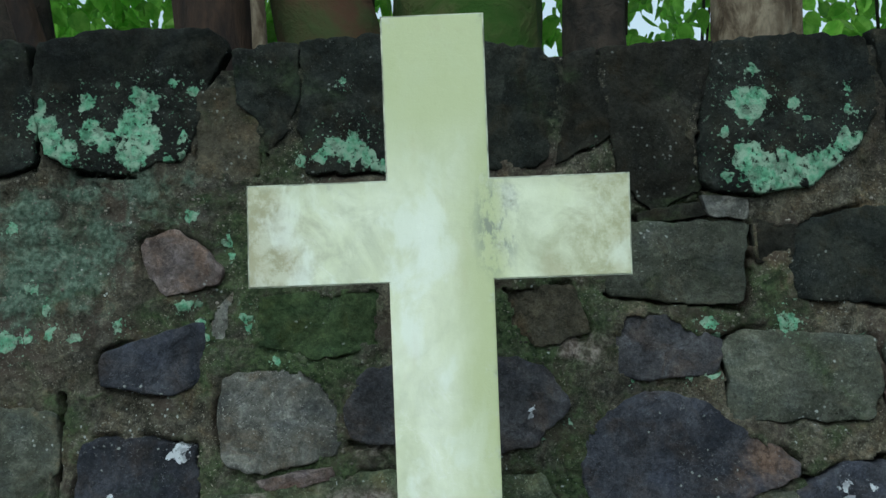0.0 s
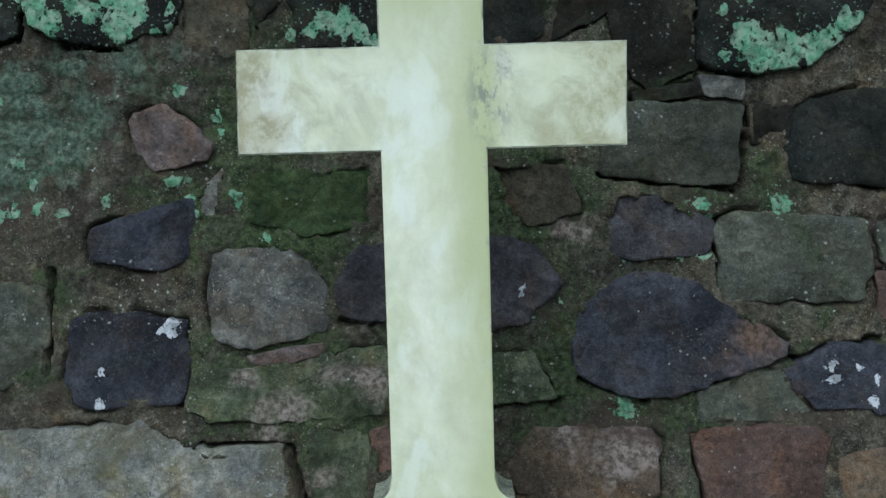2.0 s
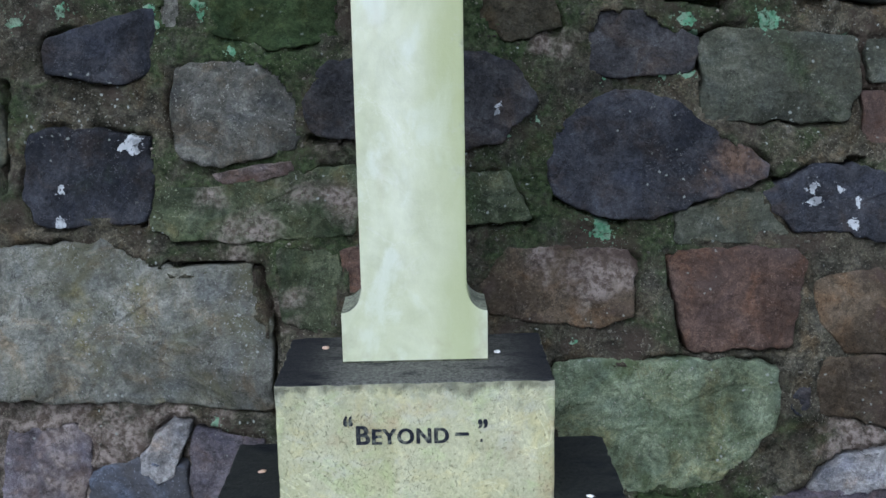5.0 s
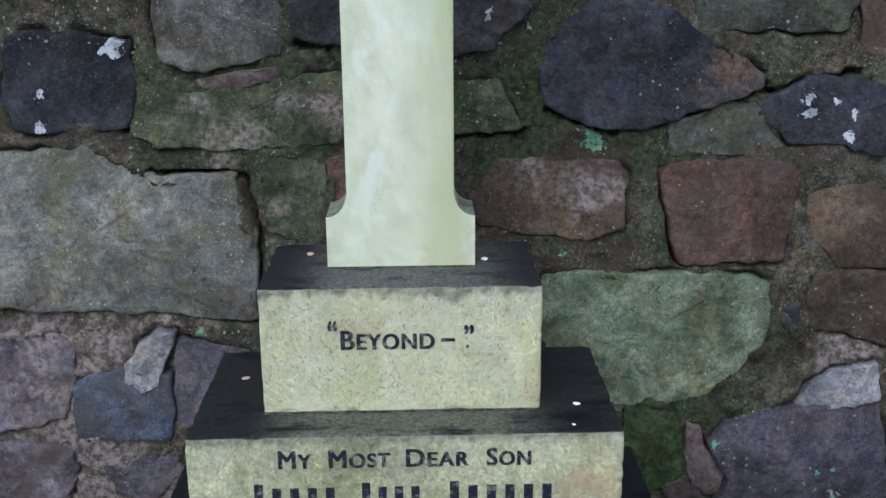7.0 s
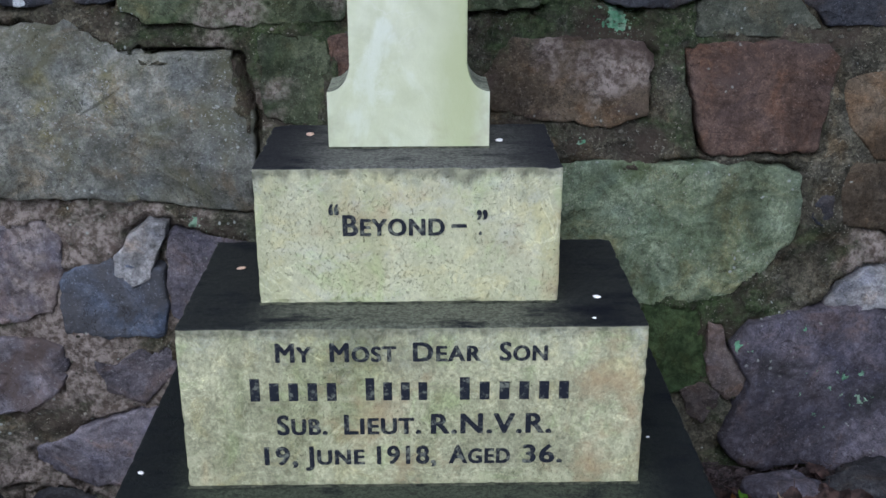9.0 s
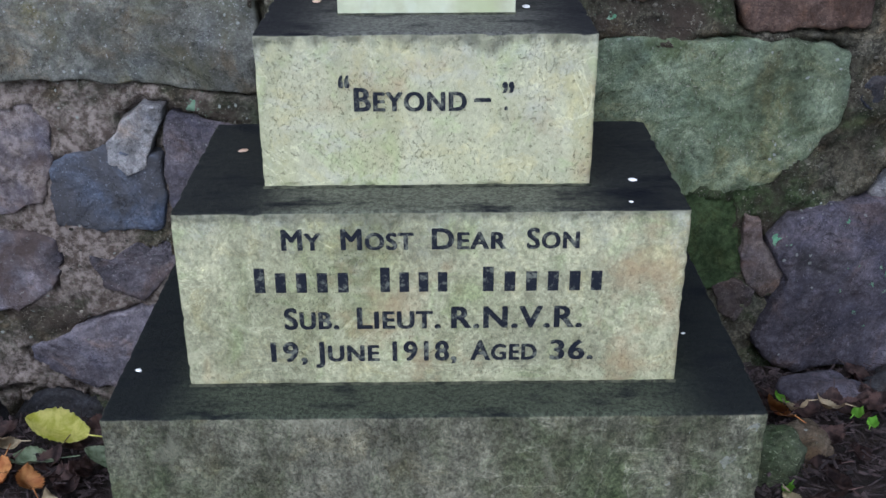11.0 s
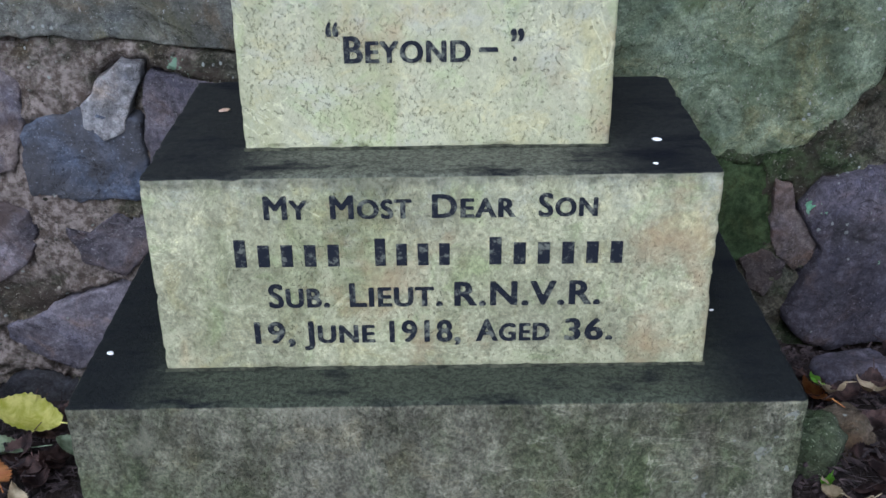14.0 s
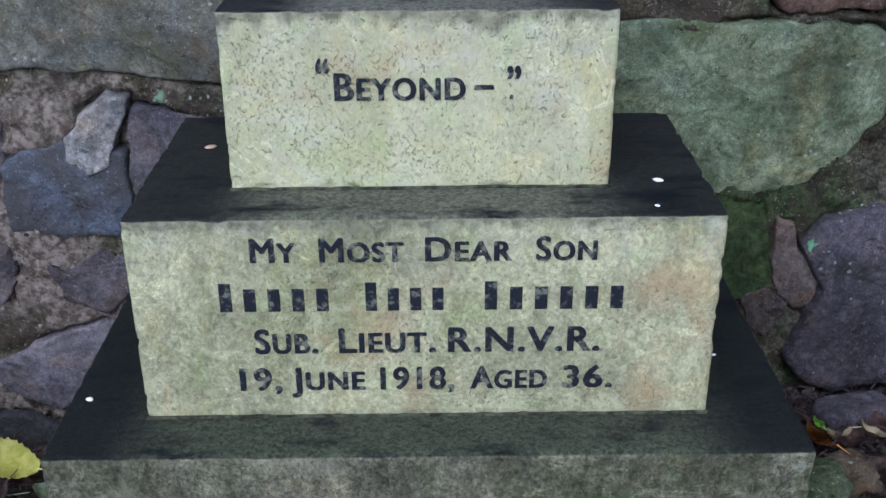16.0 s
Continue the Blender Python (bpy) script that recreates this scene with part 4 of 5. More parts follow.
for r, z in enumerate(zs):
    fy = face_y(z)
    for c, x in enumerate(xs):
        d = near[r, c]
        y = fy - 0.007 + 0.013 * rough(x, 0.3, z, 5, 3) + 0.008 * rough(x, 1.3, z, 26, 4)
        if d < -0.014 - 0.016 * rough(x, 3.7, z, 9, 2):
            y = fy + 0.03
        elif d < 0.012:
            open_joint = min(1.0, max(0.0, 3.2 * rough(x, 5.1, z, 5, 3) - 0.35))
            y += 0.03 * open_joint * (1 - max(0.0, d) / 0.012)
        if gap[r, c] < 0.007 + 0.008 * rough(x, 2.2, z, 25, 2):
            y = max(y, fy + 0.05)
        wv.append((x, y, z))
n, k = len(xs), len(zs)
wf = [(j * n + i, j * n + i + 1, (j + 1) * n + i + 1, (j + 1) * n + i) for j in range(k - 1) for i in range(n - 1)]
base = len(wv)
for z in (zs[0], zs[-1]):
    for x in xs:
        wv.append((x, 1.32, z))
for i in range(n - 1):
    wf.append(((k - 1) * n + i, (k - 1) * n + i + 1, base + n + i + 1, base + n + i))
    wf.append((base + i + 1, base + i, base + n + i, base + n + i + 1))
wf.append([j * n for j in range(k)] + [base + n, base])
wf.append([j * n + n - 1 for j in range(k - 1, -1, -1)] + [base + n - 1, base + 2 * n - 1])
wall.data.from_pydata(wv, [], wf)
wall.data.materials.append(MORTAR)
wall.data.shade_smooth()

# crumbs of lime and grit that stand out of the joints
cv, cf = [], []
ball = bmesh.new()
bmesh.ops.create_icosphere(ball, subdivisions=1, radius=1)
ball_v, ball_f = [v.co.copy() for v in ball.verts], [[v.index for v in f.verts] for f in ball.faces]
ball.free()
while len(cv) < 2600 * len(ball_v):
    c, r = random.randrange(int((1.15 + 2.2) / 0.0065)), random.randrange(k)
    c = max(c, int(1.05 / 0.0065))
    x, z = xs[c], zs[r]
    if near[r, c] < 0.003 or gap[r, c] < 0.015 or rough(x, 8.8, z, 6, 3) < -0.05:
        continue
    size, b = random.choice((0.0012, 0.0015, 0.0018, 0.0022, 0.0028, 0.004)), len(cv)
    y = wv[r * n + c][1]
    for v in ball_v:
        g = size * (1 + 0.5 * rough(v.x + x * 50, v.y, v.z + z * 50, 1.3, 2))
        cv.append((x + v.x * g * 1.2, y + v.y * g * 0.8, z + v.z * g))
    cf += [[b + i for i in f] for f in ball_f]
crumbs = sheet_mesh("mortar_crumbs", cv, cf, GRIT, wall)
crumbs["kind"] = "stuff"

# ---- the memorial ----
memorial = tagged(new("memorial_cross"), "white marble cross on three stepped stained stone blocks", "memorial")
memorial.location = (0, 0.2, 0)


def under(ob, parent):
    ob.parent = parent
    ob.matrix_parent_inverse = Matrix.Translation(-parent.matrix_world.translation) if parent.type == "EMPTY" else Matrix()
    return ob


bpy.context.view_layer.update()


def block(name, x0, x1, y0, y1, z0, z1, material, label, worn_edge=0.006):
    """A dressed block with worn, slightly wavy arrises."""
    bm = bmesh.new()
    bmesh.ops.create_cube(bm, size=1)
    for v in bm.verts:
        v.co = Vector(((x0 + x1) / 2 + v.co.x * (x1 - x0), (y0 + y1) / 2 + v.co.y * (y1 - y0), (z0 + z1) / 2 + v.co.z * (z1 - z0)))
    bmesh.ops.bevel(bm, geom=bm.edges[:], offset=worn_edge, segments=3, affect="EDGES", profile=0.6)
    long_edges = [e for e in bm.edges if e.calc_length() > 0.05]
    bmesh.ops.subdivide_edges(bm, edges=long_edges, cuts=64, use_grid_fill=True)
    for v in bm.verts:
        p = v.co
        edge = sum((min(abs(p[a] - lo), abs(p[a] - hi)) < worn_edge * 1.1) for a, lo, hi in ((0, x0, x1), (1, y0, y1), (2, z0, z1)))
        amp = 0.0006 if edge >= 2 else 0.0004
        q = Vector((rough(p.x, p.y, p.z, 28, 5), rough(p.x + 7, p.y, p.z, 28, 5), rough(p.x, p.y + 7, p.z, 28, 5)))
        v.co = p + q * amp
        if edge >= 2:
            mid = Vector(((x0 + x1) / 2, (y0 + y1) / 2, (z0 + z1) / 2))
            v.co -= Vector([math.copysign(1, d) for d in p - mid]) * min(0.002, max(0, rough(p.x, p.y, p.z + 5, 38, 4) - 0.1) * 0.004)
    return under(part(name, bm, material, None, label, True), memorial)


slab = block("base_slab", -0.476, 0.48, -0.082, 0.5, -0.2, 0.24, SLAB, "green-stained rough base slab with black algae on top", 0.008)
lower = block("lower_plinth", -0.361, 0.361, 0.0, 0.378, 0.2405, 0.522, PLINTH, "yellowed inscribed plinth with black algae on top")
upper = block("upper_plinth", -0.242, 0.231, 0.086, 0.35, 0.5225, 0.748, PLINTH_PALE, "smaller yellowed inscribed plinth", 0.005)

# dark mortar in the beds between the blocks
block("mortar_bed", -0.3625, 0.3625, -0.0015, 0.379, 0.2385, 0.2445, GROUT, "thin dark mossy mortar bed", 0.001)
block("mortar_bed", -0.2435, 0.2325, 0.0845, 0.351, 0.5205, 0.5262, GROUT, "thin dark mossy mortar bed", 0.001)
block("mortar_bed", -0.134, 0.125, 0.191, 0.303, 0.7465, 0.751, GROUT, "thin dark mossy mortar bed", 0.001)

# the cross, cut from one piece: its foot flares out in two coves
outline = [(-0.133, 0.7485), (0.124, 0.7485), (0.124, 0.84)]
outline += [(0.124 - 0.036 * math.sin(a), 0.884 - 0.044 * math.cos(a)) for a in np.linspace(0.12, math.pi / 2, 22)]
outline += [(0.0885, 1.467), (0.332, 1.467), (0.333, 1.647), (0.0865, 1.647), (0.0865, 1.937), (-0.0955, 1.937), (-0.0955, 1.648), (-0.342, 1.648), (-0.346, 1.467), (-0.0965, 1.467)]
outline += [(-0.133 + 0.0365 * math.sin(a), 0.884 - 0.044 * math.cos(a)) for a in np.linspace(math.pi / 2, 0.12, 22)] + [(-0.133, 0.84)]
bm = bmesh.new()
front = bm.faces.new([bm.verts.new((x, 0.192, z)) for x, z in outline])
grown = bmesh.ops.extrude_face_region(bm, geom=[front])
for v in grown["geom"]:
    if isinstance(v, bmesh.types.BMVert):
        v.co.y = 0.302
sharp = [e for e in bm.edges if len(e.link_faces) == 2 and e.calc_face_angle(0) > 0.6 and max(v.co.z for v in e.verts) > 0.886 or e.calc_length() > 0.2]
made = bmesh.ops.bevel(bm, geom=sharp, offset=0.0025, segments=2, affect="EDGES")
for f in made["faces"]:
    f.material_index = 1 if f.calc_center_median().z > 1.4 else 0
for e in bm.edges:
    e.smooth = len(e.link_faces) == 2 and e.calc_face_angle(0) < 0.35
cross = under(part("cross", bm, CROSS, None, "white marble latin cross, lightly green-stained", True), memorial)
cross.data.materials.append(GRIME)


# ---- lettering ----
def lettering(text, x0, x1, base_z, cap, y, parent, mark=False):
    """A word in painted capitals, the first one larger, from x0 to x1."""
    cu = bpy.data.curves.new("lettering", "FONT")
    cu.body, cu.small_caps_scale, cu.offset, cu.extrude = text, 0.8, 0.0, 0.02
    cu.resolution_u = 4
    cu.space_character = 1.1
    for f in cu.body_format:
        f.use_small_caps = True
    tmp = new("tmp", cu)
    bpy.context.view_layer.update()
    me = bpy.data.meshes.new_from_object(tmp.evaluated_get(bpy.context.evaluated_depsgraph_get()))
    bpy.data.objects.remove(tmp)
    co = np.array([v.co[:] for v in me.vertices])
    lo, hi, high = co[:, 0].min(), co[:, 0].max(), co[:, 1].max()
    low = co[:, 1].min() if mark else 0.0
    bold = bmesh.new()
    for dx, up, dy in ((0, 0, 0), (0.035, 0, 0.002), (0.035, 0, 0.002), (-0.015, 0.025, 0.002), (-0.035, 0, 0.002)):
        me.transform(Matrix.Translation((dx, up, dy)))
        bold.from_mesh(me)
    bold.to_mesh(me)
    bold.free()
    hi += 0.07
    for v in me.vertices:
        a, b, c = v.co
        v.co = (x0 + (a - lo) / (hi - lo) * (x1 - x0), y - 0.0006 - c * 0.02, base_z + (b - low) * cap / (high - low))
    me.materials.clear()
    me.materials.append(PAINT)
    ob = new("lettering", me)
    ob["label"] = "worn black painted lettering"
    ob.parent = parent
    ob.matrix_parent_inverse = parent.matrix_world.inverted()
    return ob


def bars(x0, x1, count, base_z, cap, y, parent):
    """Plain bars in place of a name."""
    step = (x1 - x0) / count
    for i in range(count):
        h = cap if i == 0 else cap * 0.8
        bm = bmesh.new()
        bmesh.ops.create_cube(bm, size=1)
        for v in bm.verts:
            v.co = Vector((x0 + (i + 0.45) * step + v.co.x * step * 0.5, y - 0.0004 + v.co.y * 0.0012, base_z + h / 2 + v.co.z * h))
        bmesh.ops.bevel(bm, geom=bm.edges[:], offset=0.0005, segments=1, affect="EDGES")
        ob = part("bar", bm, PAINT, None, "plain black painted bar")
        ob.parent = parent
        ob.matrix_parent_inverse = parent.matrix_world.inverted()


bpy.context.view_layer.update()
FU, FL = 0.0855, -0.0005
lettering("Beyond", -0.107, 0.051, 0.638, 0.033, FU, upper)
lettering("-", 0.061, 0.085, 0.6505, 0.0045, FU, upper, True)
lettering("\u201c", -0.128, -0.112, 0.672, 0.017, FU, upper, True)
lettering("\u201d", 0.100, 0.117, 0.663, 0.015, FU, upper, True)
lettering(".", 0.1035, 0.1085, 0.638, 0.005, FU, upper, True)
for word, x0, x1 in (("My", -0.21, -0.155), ("Most", -0.127, -0.025), ("Dear", 0.0, 0.105), ("Son", 0.133, 0.207)):
    lettering(word, x0, x1, 0.464, 0.031, FL, lower)
for letters, x0, x1 in ((5, -0.258, -0.11), (4, -0.079, 0.03), (6, 0.066, 0.251)):
    bars(x0, x1, letters, 0.397, 0.039, FL, lower)
for word, x0, x1 in (("Sub.", -0.214, -0.135), ("Lieut.", -0.109, 0.012), ("R.N.V.R.", 0.027, 0.217)):
    lettering(word, x0, x1, 0.337, 0.034, FL, lower)
for word, x0, x1 in (("19,", -0.237, -0.184), ("June", -0.172, -0.078), ("1918,", -0.059, 0.035), ("Aged", 0.055, 0.153), ("36.", 0.172, 0.236)):
    lettering(word, x0, x1, 0.2825, 0.032, FL, lower)


# ---- trees behind the wall ----
def trunk_mesh(name, path, material, parent, lump=0.06, sides=18):
    """A tapered, lumpy stem along (x, y, z, radius) stations."""
    bm = bmesh.new()
    rows = []
    for (a, b) in zip(path, path[1:]):
        for s in range(6):
            f = s / 6
            rows.append([p + (q - p) * f for p, q in zip(a, b)])
    rows.append(path[-1])
    made = []
    for x, y, z, r in rows:
        row = []
        for i in range(sides):
            a = 2 * math.pi * i / sides
            rr = r * (1 + lump * 3 * rough(math.cos(a) + x, math.sin(a) + y, z * 0.7, 1.4) + lump * rough(math.cos(a) * 3, math.sin(a) * 3 + x, z * 3, 2))
            row.append(bm.verts.new((x + rr * math.cos(a), y + rr * math.sin(a), z)))
        made.append(row)
    for a, b in zip(made, made[1:]):
        for i in range(sides):
            bm.faces.new((a[i], a[(i + 1) % sides], b[(i + 1) % sides], b[i]))
    bm.faces.new(made[0])
    bm.faces.new(made[-1])
    return under(part(name, bm, material, None, "", True), parent)


def leaf_cloud(name, clumps, count, size, material, parent):
    """Many small broad leaves gathered in clumps of (x, y, z, spread)."""
    verts, faces = [], []
    shape = [(0, 0, 0), (0.3, 0.12, 0.05), (0.36, 0.38, 0.04), (0.25, 0.68, 0.0), (0, 1, -0.14), (-0.25, 0.68, 0.0), (-0.36, 0.38, 0.04), (-0.3, 0.12, 0.05)]
    for _ in range(count):
        cx, cy, cz, sp = random.choice(clumps)
        at = Vector((cx + random.gauss(0, sp), cy + random.gauss(0, sp), cz + random.gauss(0, sp * 0.7)))
        turn = Euler((random.uniform(-2.6, -0.9), random.uniform(-0.7, 0.7), random.uniform(0, 6.28))).to_matrix()
        s = size * random.uniform(0.6, 1.3)
        b = len(verts)
        verts += [at + turn @ (Vector(p) * s) for p in shape]
        faces += [(b, b + 1, b + 2, b + 3, b + 4), (b, b + 4, b + 5, b + 6, b + 7)]
    ob = sheet_mesh(name, verts, faces, material, None, False)
    return under(ob, parent)


def tree(x, y, path, material, clumps, leaves, label, size=0.09):
    t = tagged(new("tree"), label, "tree", "trees behind the wall")
    t.location = (x, y, 0)
    bpy.context.view_layer.update()
    trunk_mesh("trunk", path, material, t)
    top = path[-1]
    for i in range(4):
        a = i * 1.57 + x
        trunk_mesh("limb", [(top[0], top[1], top[2] - 0.5, top[3] * 0.6), (top[0] + 0.7 * math.cos(a), top[1] + 0.7 * math.sin(a), top[2] + 0.3, top[3] * 0.4),
                            (top[0] + 1.3 * math.cos(a), top[1] + 1.3 * math.sin(a), top[2] + 0.9, top[3] * 0.12)], material, t, 0.04, 9)
    leaf_cloud("crown", clumps, leaves, size, LEAF_GREEN, t)
    return t


def crown(x, y, z, spread, number=26):
    return [(x + random.uniform(-spread, spread), y + random.uniform(-spread * 0.7, spread), z + random.uniform(-0.5, 1.2), random.uniform(0.12, 0.3)) for _ in range(number)]


tree(-1.47, 2.1, [(-1.5, 2.1, -0.05, 0.2), (-1.47, 2.1, 1.6, 0.13), (-1.5, 2.1, 2.6, 0.1), (-1.4, 2.0, 4.2, 0.06)], BARK_DARK, crown(-1.5, 2.6, 4.1, 1.2), 1500, "dark-trunked broadleaf tree behind the wall")
tree(-1.3, 2.0, [(-1.2, 2.0, -0.05, 0.08), (-1.32, 2.0, 1.95, 0.05), (-1.42, 2.0, 2.3, 0.05), (-1.9, 2.1, 3.9, 0.03)], BARK_BROWN, crown(-1.9, 2.6, 4.1, 0.8), 600, "leaning brown tree stem behind the wall")
tree(-0.73, 2.0, [(-0.66, 2.0, -0.05, 0.28), (-0.74, 2.0, 1.7, 0.16), (-0.77, 2.0, 2.4, 0.14), (-0.8, 2.1, 4.4, 0.07)], BARK_BROWN, crown(-0.6, 2.6, 4.3, 1.2), 1500, "reddish-brown tree trunk behind the wall")
tree(-0.6, 1.85, [(-0.58, 1.85, -0.05, 0.04), (-0.585, 1.85, 1.7, 0.026), (-0.6, 1.85, 2.4, 0.024), (-0.7, 1.9, 4.2, 0.012)], BARK_PALE, crown(-0.6, 2.4, 4.4, 0.8), 500, "slender grey tree stem behind the wall")
tree(-0.36, 2.1, [(-0.2, 2.1, -0.05, 0.3), (-0.31, 2.1, 1.8, 0.2), (-0.42, 2.1, 2.4, 0.18), (-0.9, 2.2, 4.6, 0.09)], BARK_RUST, crown(-0.5, 2.8, 4.6, 1.2), 1300, "leaning tree trunk with rusty mossy bark")
tree(0.1, 2.35, [(0.12, 2.35, -0.05, 0.42), (0.12, 2.35, 1.7, 0.3), (0.1, 2.35, 2.5, 0.28), (0.2, 2.4, 4.6, 0.15)], BARK_MOSS, crown(0.1, 2.8, 4.6, 1.3), 1500, "massive moss-covered tree trunk behind the wall")
tree(0.54, 2.0, [(0.57, 2.0, -0.05, 0.2), (0.54, 2.0, 1.7, 0.115), (0.53, 2.0, 2.5, 0.1), (0.6, 2.1, 4.4, 0.06)], BARK_DARK, crown(0.7, 2.6, 4.4, 1.2), 1300, "dark slender tree trunk behind the wall")
tree(1.07, 2.0, [(1.04, 2.0, -0.05, 0.22), (1.065, 2.0, 1.7, 0.14), (1.07, 2.0, 2.5, 0.13), (1.1, 2.1, 4.6, 0.07)], BARK_PALE, crown(1.4, 2.6, 4.3, 1.2), 1500, "pale-barked tree trunk behind the wall")
tree(1.24, 2.05, [(1.22, 2.05, -0.05, 0.035), (1.235, 2.05, 1.7, 0.024), (1.24, 2.05, 2.5, 0.022), (1.35, 2.1, 4.3, 0.012)], BARK_PALE, crown(1.5, 2.5, 4.3, 0.8), 500, "slender pale tree stem behind the wall")
shrubs = tagged(new("shrub"), "bright green leafy undergrowth behind the wall", "shrub", kind="stuff")
shrubs.location = (0, 3.5, 0)
bpy.context.view_layer.update()
leaf_cloud("foliage", [(random.uniform(-2.6, 2.8), random.uniform(2.5, 4.6), random.uniform(1.2, 3.2), 0.24) for _ in range(150)], 7000, 0.105, LEAF_GREEN, shrubs)
for i in range(14):
    x, y = random.uniform(-2.5, 2.6), random.uniform(2.8, 4.4)
    trunk_mesh("stem", [(x, y, -0.02, 0.02), (x + 0.1, y, 1.4, 0.014), (x + random.uniform(-0.3, 0.3), y, 3.0, 0.006)], BARK_DARK, shrubs, 0.03, 7)


# ---- fallen leaves, petals, rubble on the ground ----
def fallen_leaf(material, label, length, width, curl, lobed=0.0):
    """A leaf with a folded midrib, a stalk and a curled blade, made at the origin."""
    bm = bmesh.new()
    rows = []
    for i in range(25):
        f = i / 24
        w = width / 2 * math.sin(math.pi * min(0.99, f * 0.93 + 0.05)) ** 0.75 * (1 + lobed * math.sin(f * 62))
        lift = curl * (f - 0.5) ** 2 * 4
        rows.append([bm.verts.new((s * w, (f - 0.5) * length, abs(s) ** 1.5 * w * 0.45 + lift * length + 0.003 * math.sin(f * 9 + s * 3) + 0.0004 * math.cos(f * 50 + abs(s) * 4))) for s in (-1, -0.5, 0, 0.5, 1)])
    for a, b in zip(rows, rows[1:]):
        for i in range(4):
            bm.faces.new((a[i], a[i + 1], b[i + 1], b[i]))
    bmesh.ops.solidify(bm, geom=bm.faces[:], thickness=0.0006)
    ob = part("fallen_leaf", bm, material, None, "", True)
    tagged(ob, label, "leaf", "fallen leaves")
    stalk = bmesh.new()
    bmesh.ops.create_cone(stalk, cap_ends=True, segments=6, radius1=0.0012, radius2=0.0007, depth=length * 0.4,
                          matrix=Matrix.Translation((0, -length * 0.68, curl * length + 0.002)) @ Euler((1.5, 0, 0.1)).to_matrix().to_4x4())
    part("stalk", stalk, material, ob)
    return ob


yellow = fallen_leaf(LEAF_YELLOW, "fresh yellow fallen leaf curled on dark soil", 0.105, 0.062, 0.1, 0.07)
yellow.matrix_world = pose(-0.635, 0.15, 0.062, 24, -24, 84)
sage = fallen_leaf(LEAF_SAGE, "dull green fallen leaf on dark soil", 0.085, 0.06, 0.08, 0.05)
sage.matrix_world = pose(-0.665, 0.1, 0.03, 12, 10, 110)
copy_thing(sage, pose(-0.545, 0.095, 0.04, 30, -20, 70) @ Matrix.Diagonal((0.55, 0.8, 0.8, 1)))
orange = fallen_leaf(LEAF_ORANGE, "crumpled orange-brown fallen leaf", 0.06, 0.045, 0.3, 0.12)
orange.matrix_world = pose(-0.65, 0.035, 0.035, 10, 25, 30)
copy_thing(orange, pose(-0.70, 0.06, 0.03, -20, 15, 160))
copy_thing(orange, pose(0.607, 0.222, 0.03, 15, 20, 40))
tan_leaf = fallen_leaf(LEAF_TAN, "pale tan dead leaf, curled and dry", 0.05, 0.026, 0.35, 0.1)
tan_leaf.matrix_world = pose(0.64, 0.232, 0.03, 10, 15, 100)
for x, y, r in ((0.705, 0.24, 60), (0.562, -0.02, 15), (0.585, -0.05, 120), (-0.6, -0.01, 40), (-0.72, 0.15, 80)):
    copy_thing(tan_leaf, pose(x, y, 0.028, random.uniform(-15, 15), random.uniform(-20, 20), r))
brown = fallen_leaf(LEAF_BROWN, "dark brown rotting leaf on the soil", 0.06, 0.04, 0.2, 0.1)
brown.matrix_world = pose(-0.6, 0.06, 0.025, 8, 12, 200)
for i in range(110):
    side = random.choice((-1, 1))
    x, y = side * (0.5 + abs(random.gauss(0, 0.3))), 0.46 - abs(random.gauss(0, 0.4))
    copy_thing(brown, pose(x, y, ground_z(x, y) + 0.018 + random.random() * 0.012, random.uniform(-25, 25), random.uniform(-25, 25), random.uniform(0, 360)))
green_bit = fallen_leaf(LEAF_GREEN, "small fresh green leaf on the soil", 0.03, 0.02, 0.2)
green_bit.matrix_world = pose(0.625, 0.265, 0.03, 20, 20, 40)
for x, y in ((0.745, 0.21), (0.76, 0.18), (0.56, 0.0)):
    copy_thing(green_bit, pose(x, y, 0.035, 10, 15, x * 900))

lv, lf = [], []
for i in range(8000):
    side = random.choice((-1, 1))
    x, y = side * (0.48 + abs(random.gauss(0, 0.35))), 0.5 - abs(random.gauss(0, 0.5))
    a, l, w, up = random.uniform(0, 6.28), random.uniform(0.005, 0.035), random.choice((0.0006, 0.0008, 0.001, 0.002, 0.004)), random.uniform(-0.2, 0.35)
    d, c = Vector((math.cos(a), math.sin(a), up)) * l, Vector((-math.sin(a), math.cos(a), random.uniform(-0.5, 0.5))) * w
    p, b = Vector((x, y, 0.006 + ground_z(x, y) + 0.02 * random.random() + 0.02 * rough(x, y, 0, 9))), len(lv)
    t = Vector((0, 0, w))
    lv += [p - c, p + c, p + d + c * 0.6, p + d - c * 0.6, p + t, p + d + t * 0.7]
    lf += [(b, b + 1, b + 4), (b + 1, b + 2, b + 5, b + 4), (b + 2, b + 3, b + 5), (b + 3, b, b + 4, b + 5), (b, b + 3, b + 2, b + 1)]
tagged(sheet_mesh("leaf_litter", lv, lf, LITTER, None, False), "litter of twigs, stalks and crumbled leaves on soil", "litter", kind="stuff")


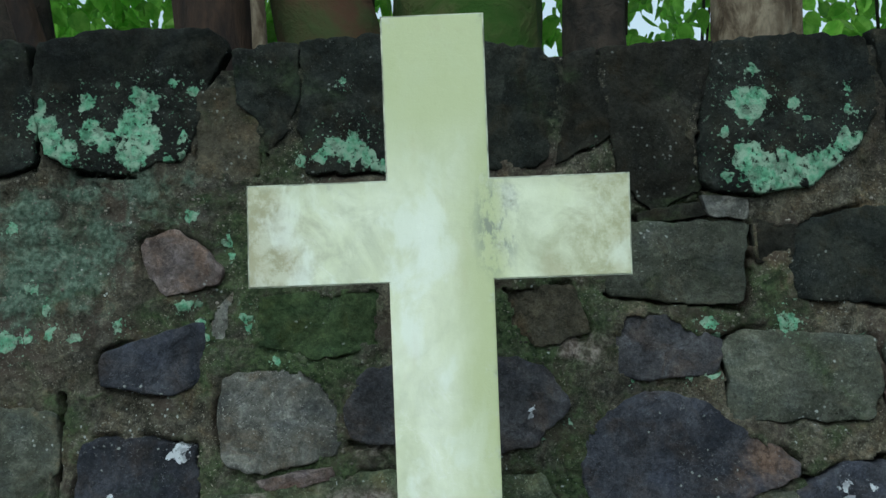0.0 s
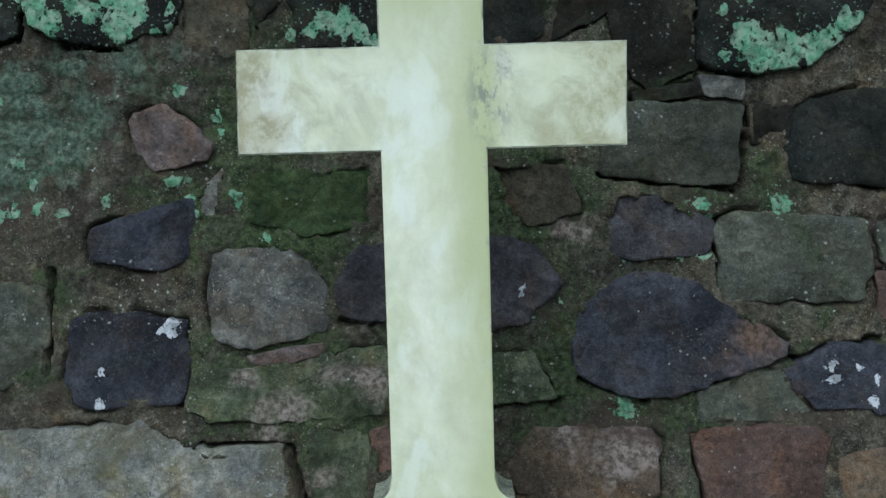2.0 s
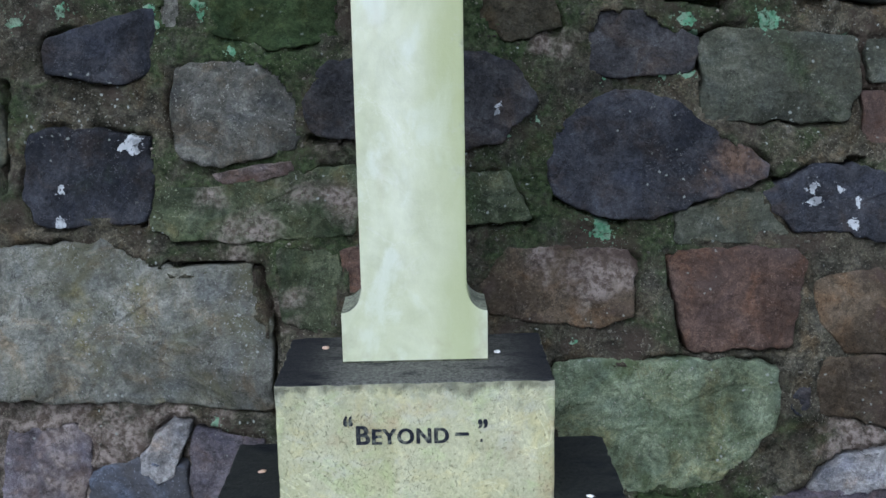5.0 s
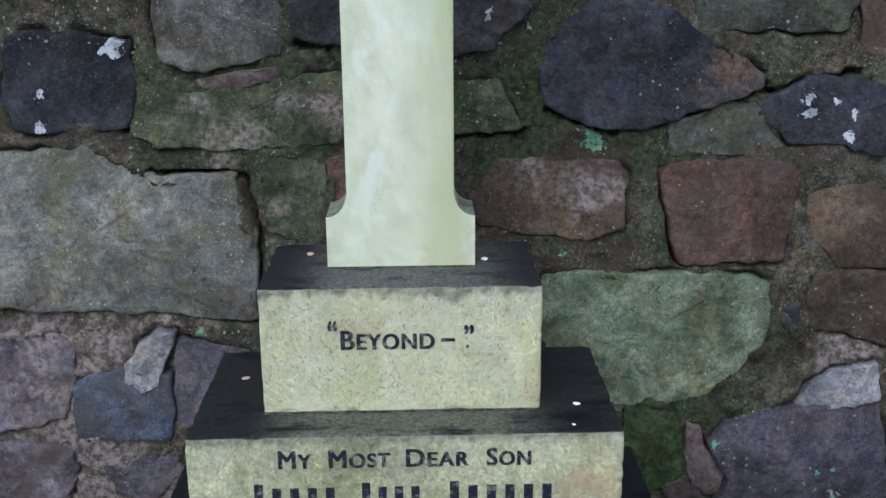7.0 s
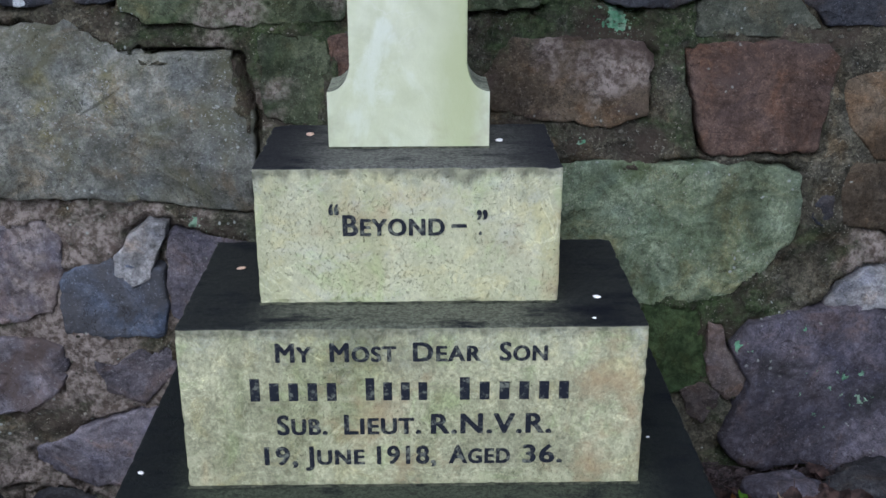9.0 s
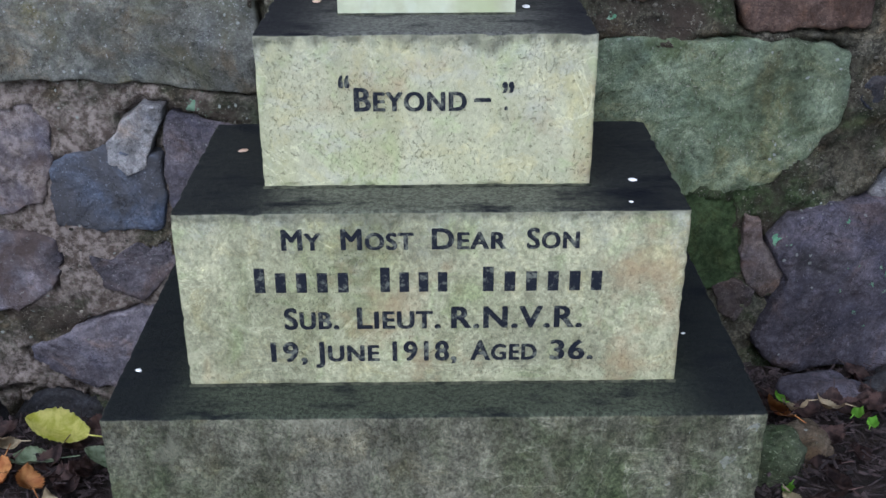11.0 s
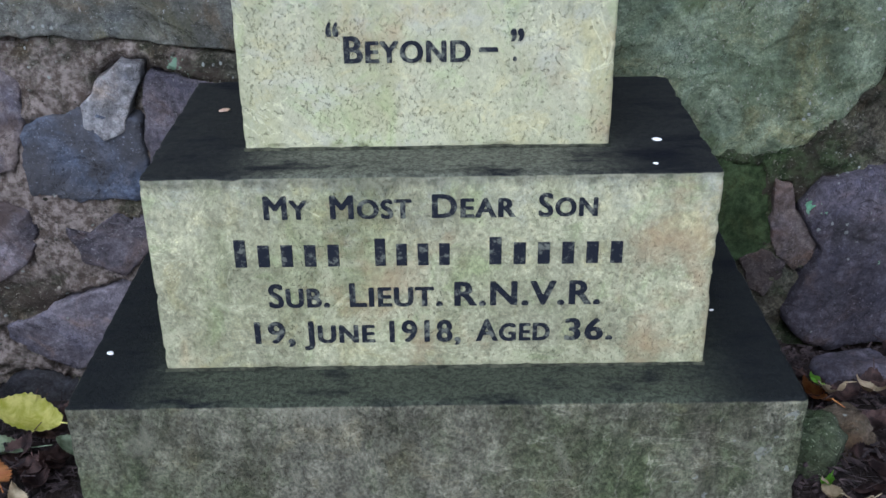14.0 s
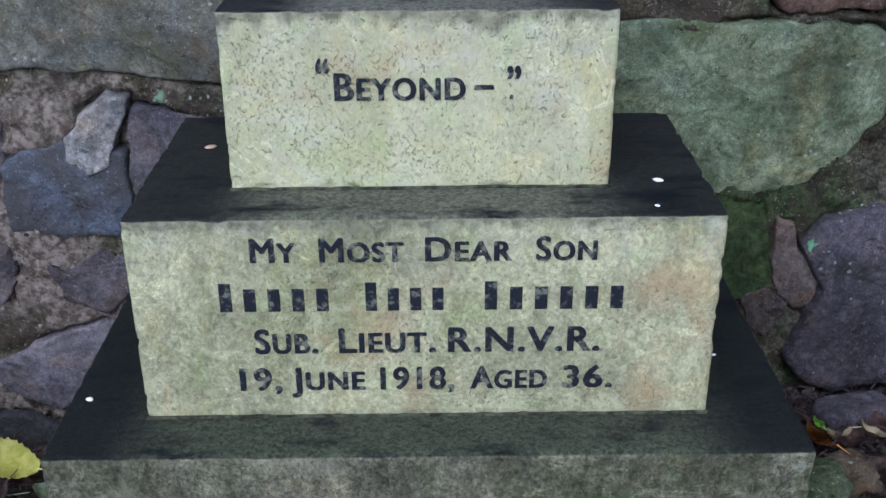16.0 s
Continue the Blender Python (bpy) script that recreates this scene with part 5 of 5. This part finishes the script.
def rock(x, y, z, sx, sy, sz, kind, label, turn=0.0):
    bm = bmesh.new()
    bmesh.ops.create_icosphere(bm, subdivisions=4, radius=1)
    for v in bm.verts:
        p = v.co.copy()
        flat = Vector([math.copysign(abs(c) ** 0.7, c) for c in p])
        v.co = flat * (1 + 0.3 * rough(p.x + x * 9, p.y + y * 9, p.z, 1.1, 2) + 0.07 * rough(p.x, p.y + x, p.z, 5))
        v.co = Vector((v.co.x * sx, v.co.y * sy, v.co.z * sz))
    ob = part("rock", bm, STONES[kind], None, "", True)
    ob.matrix_world = pose(x, y, z + ground_z(x, y), 0, 0, turn)
    return tagged(ob, label, "rock", "rubble at the wall's foot")


rock(0.745, 0.37, 0.01, 0.085, 0.06, 0.05, "mauve", "angular plum-grey stone lying on soil", 10)
rock(0.63, 0.15, 0.005, 0.05, 0.045, 0.035, "umber", "small brown stone half sunk in soil", 30)
rock(0.56, 0.09, 0.02, 0.045, 0.05, 0.06, "green", "mossy green stone beside the slab", 50)
rock(-0.95, 0.42, 0.03, 0.08, 0.1, 0.09, "plum", "dark footing stone at the wall base", 70)
rock(0.95, 0.42, 0.0, 0.1, 0.08, 0.06, "plum", "dark footing stone at the wall foot", 20)


def fleck(x, y, z, r, material, label):
    bm = bmesh.new()
    bmesh.ops.create_icosphere(bm, subdivisions=2, radius=1)
    for v in bm.verts:
        p = v.co.copy()
        v.co = Vector((p.x * r * 1.25, p.y * r, p.z * r * 0.3)) * (1 + 0.3 * rough(p.x + x * 30, p.y, p.z, 1.5, 2))
    ob = part("petal" if material is PETAL else "crumb", bm, material, None, "", True)
    ob.matrix_world = pose(x, y, z + r * 0.2, 0, 0, x * 500)
    return tagged(ob, label, "petal" if material is PETAL else "crumb", "flecks on the ledges")


for x, y, z, r in ((0.296, 0.105, 0.5225, 0.0055), (0.28, 0.025, 0.5225, 0.003), (-0.449, 0.045, 0.2405, 0.0045), (0.404, 0.142, 0.2405, 0.003), (0.143, 0.233, 0.7485, 0.0065)):
    fleck(x, y, z, r, PETAL, "tiny white petal lying on the dark ledge")
for x, y, z in ((-0.296, 0.24, 0.5225), (-0.171, 0.277, 0.7485)):
    fleck(x, y, z, 0.007, CRUMB, "small pinkish crumb of stone on the ledge")
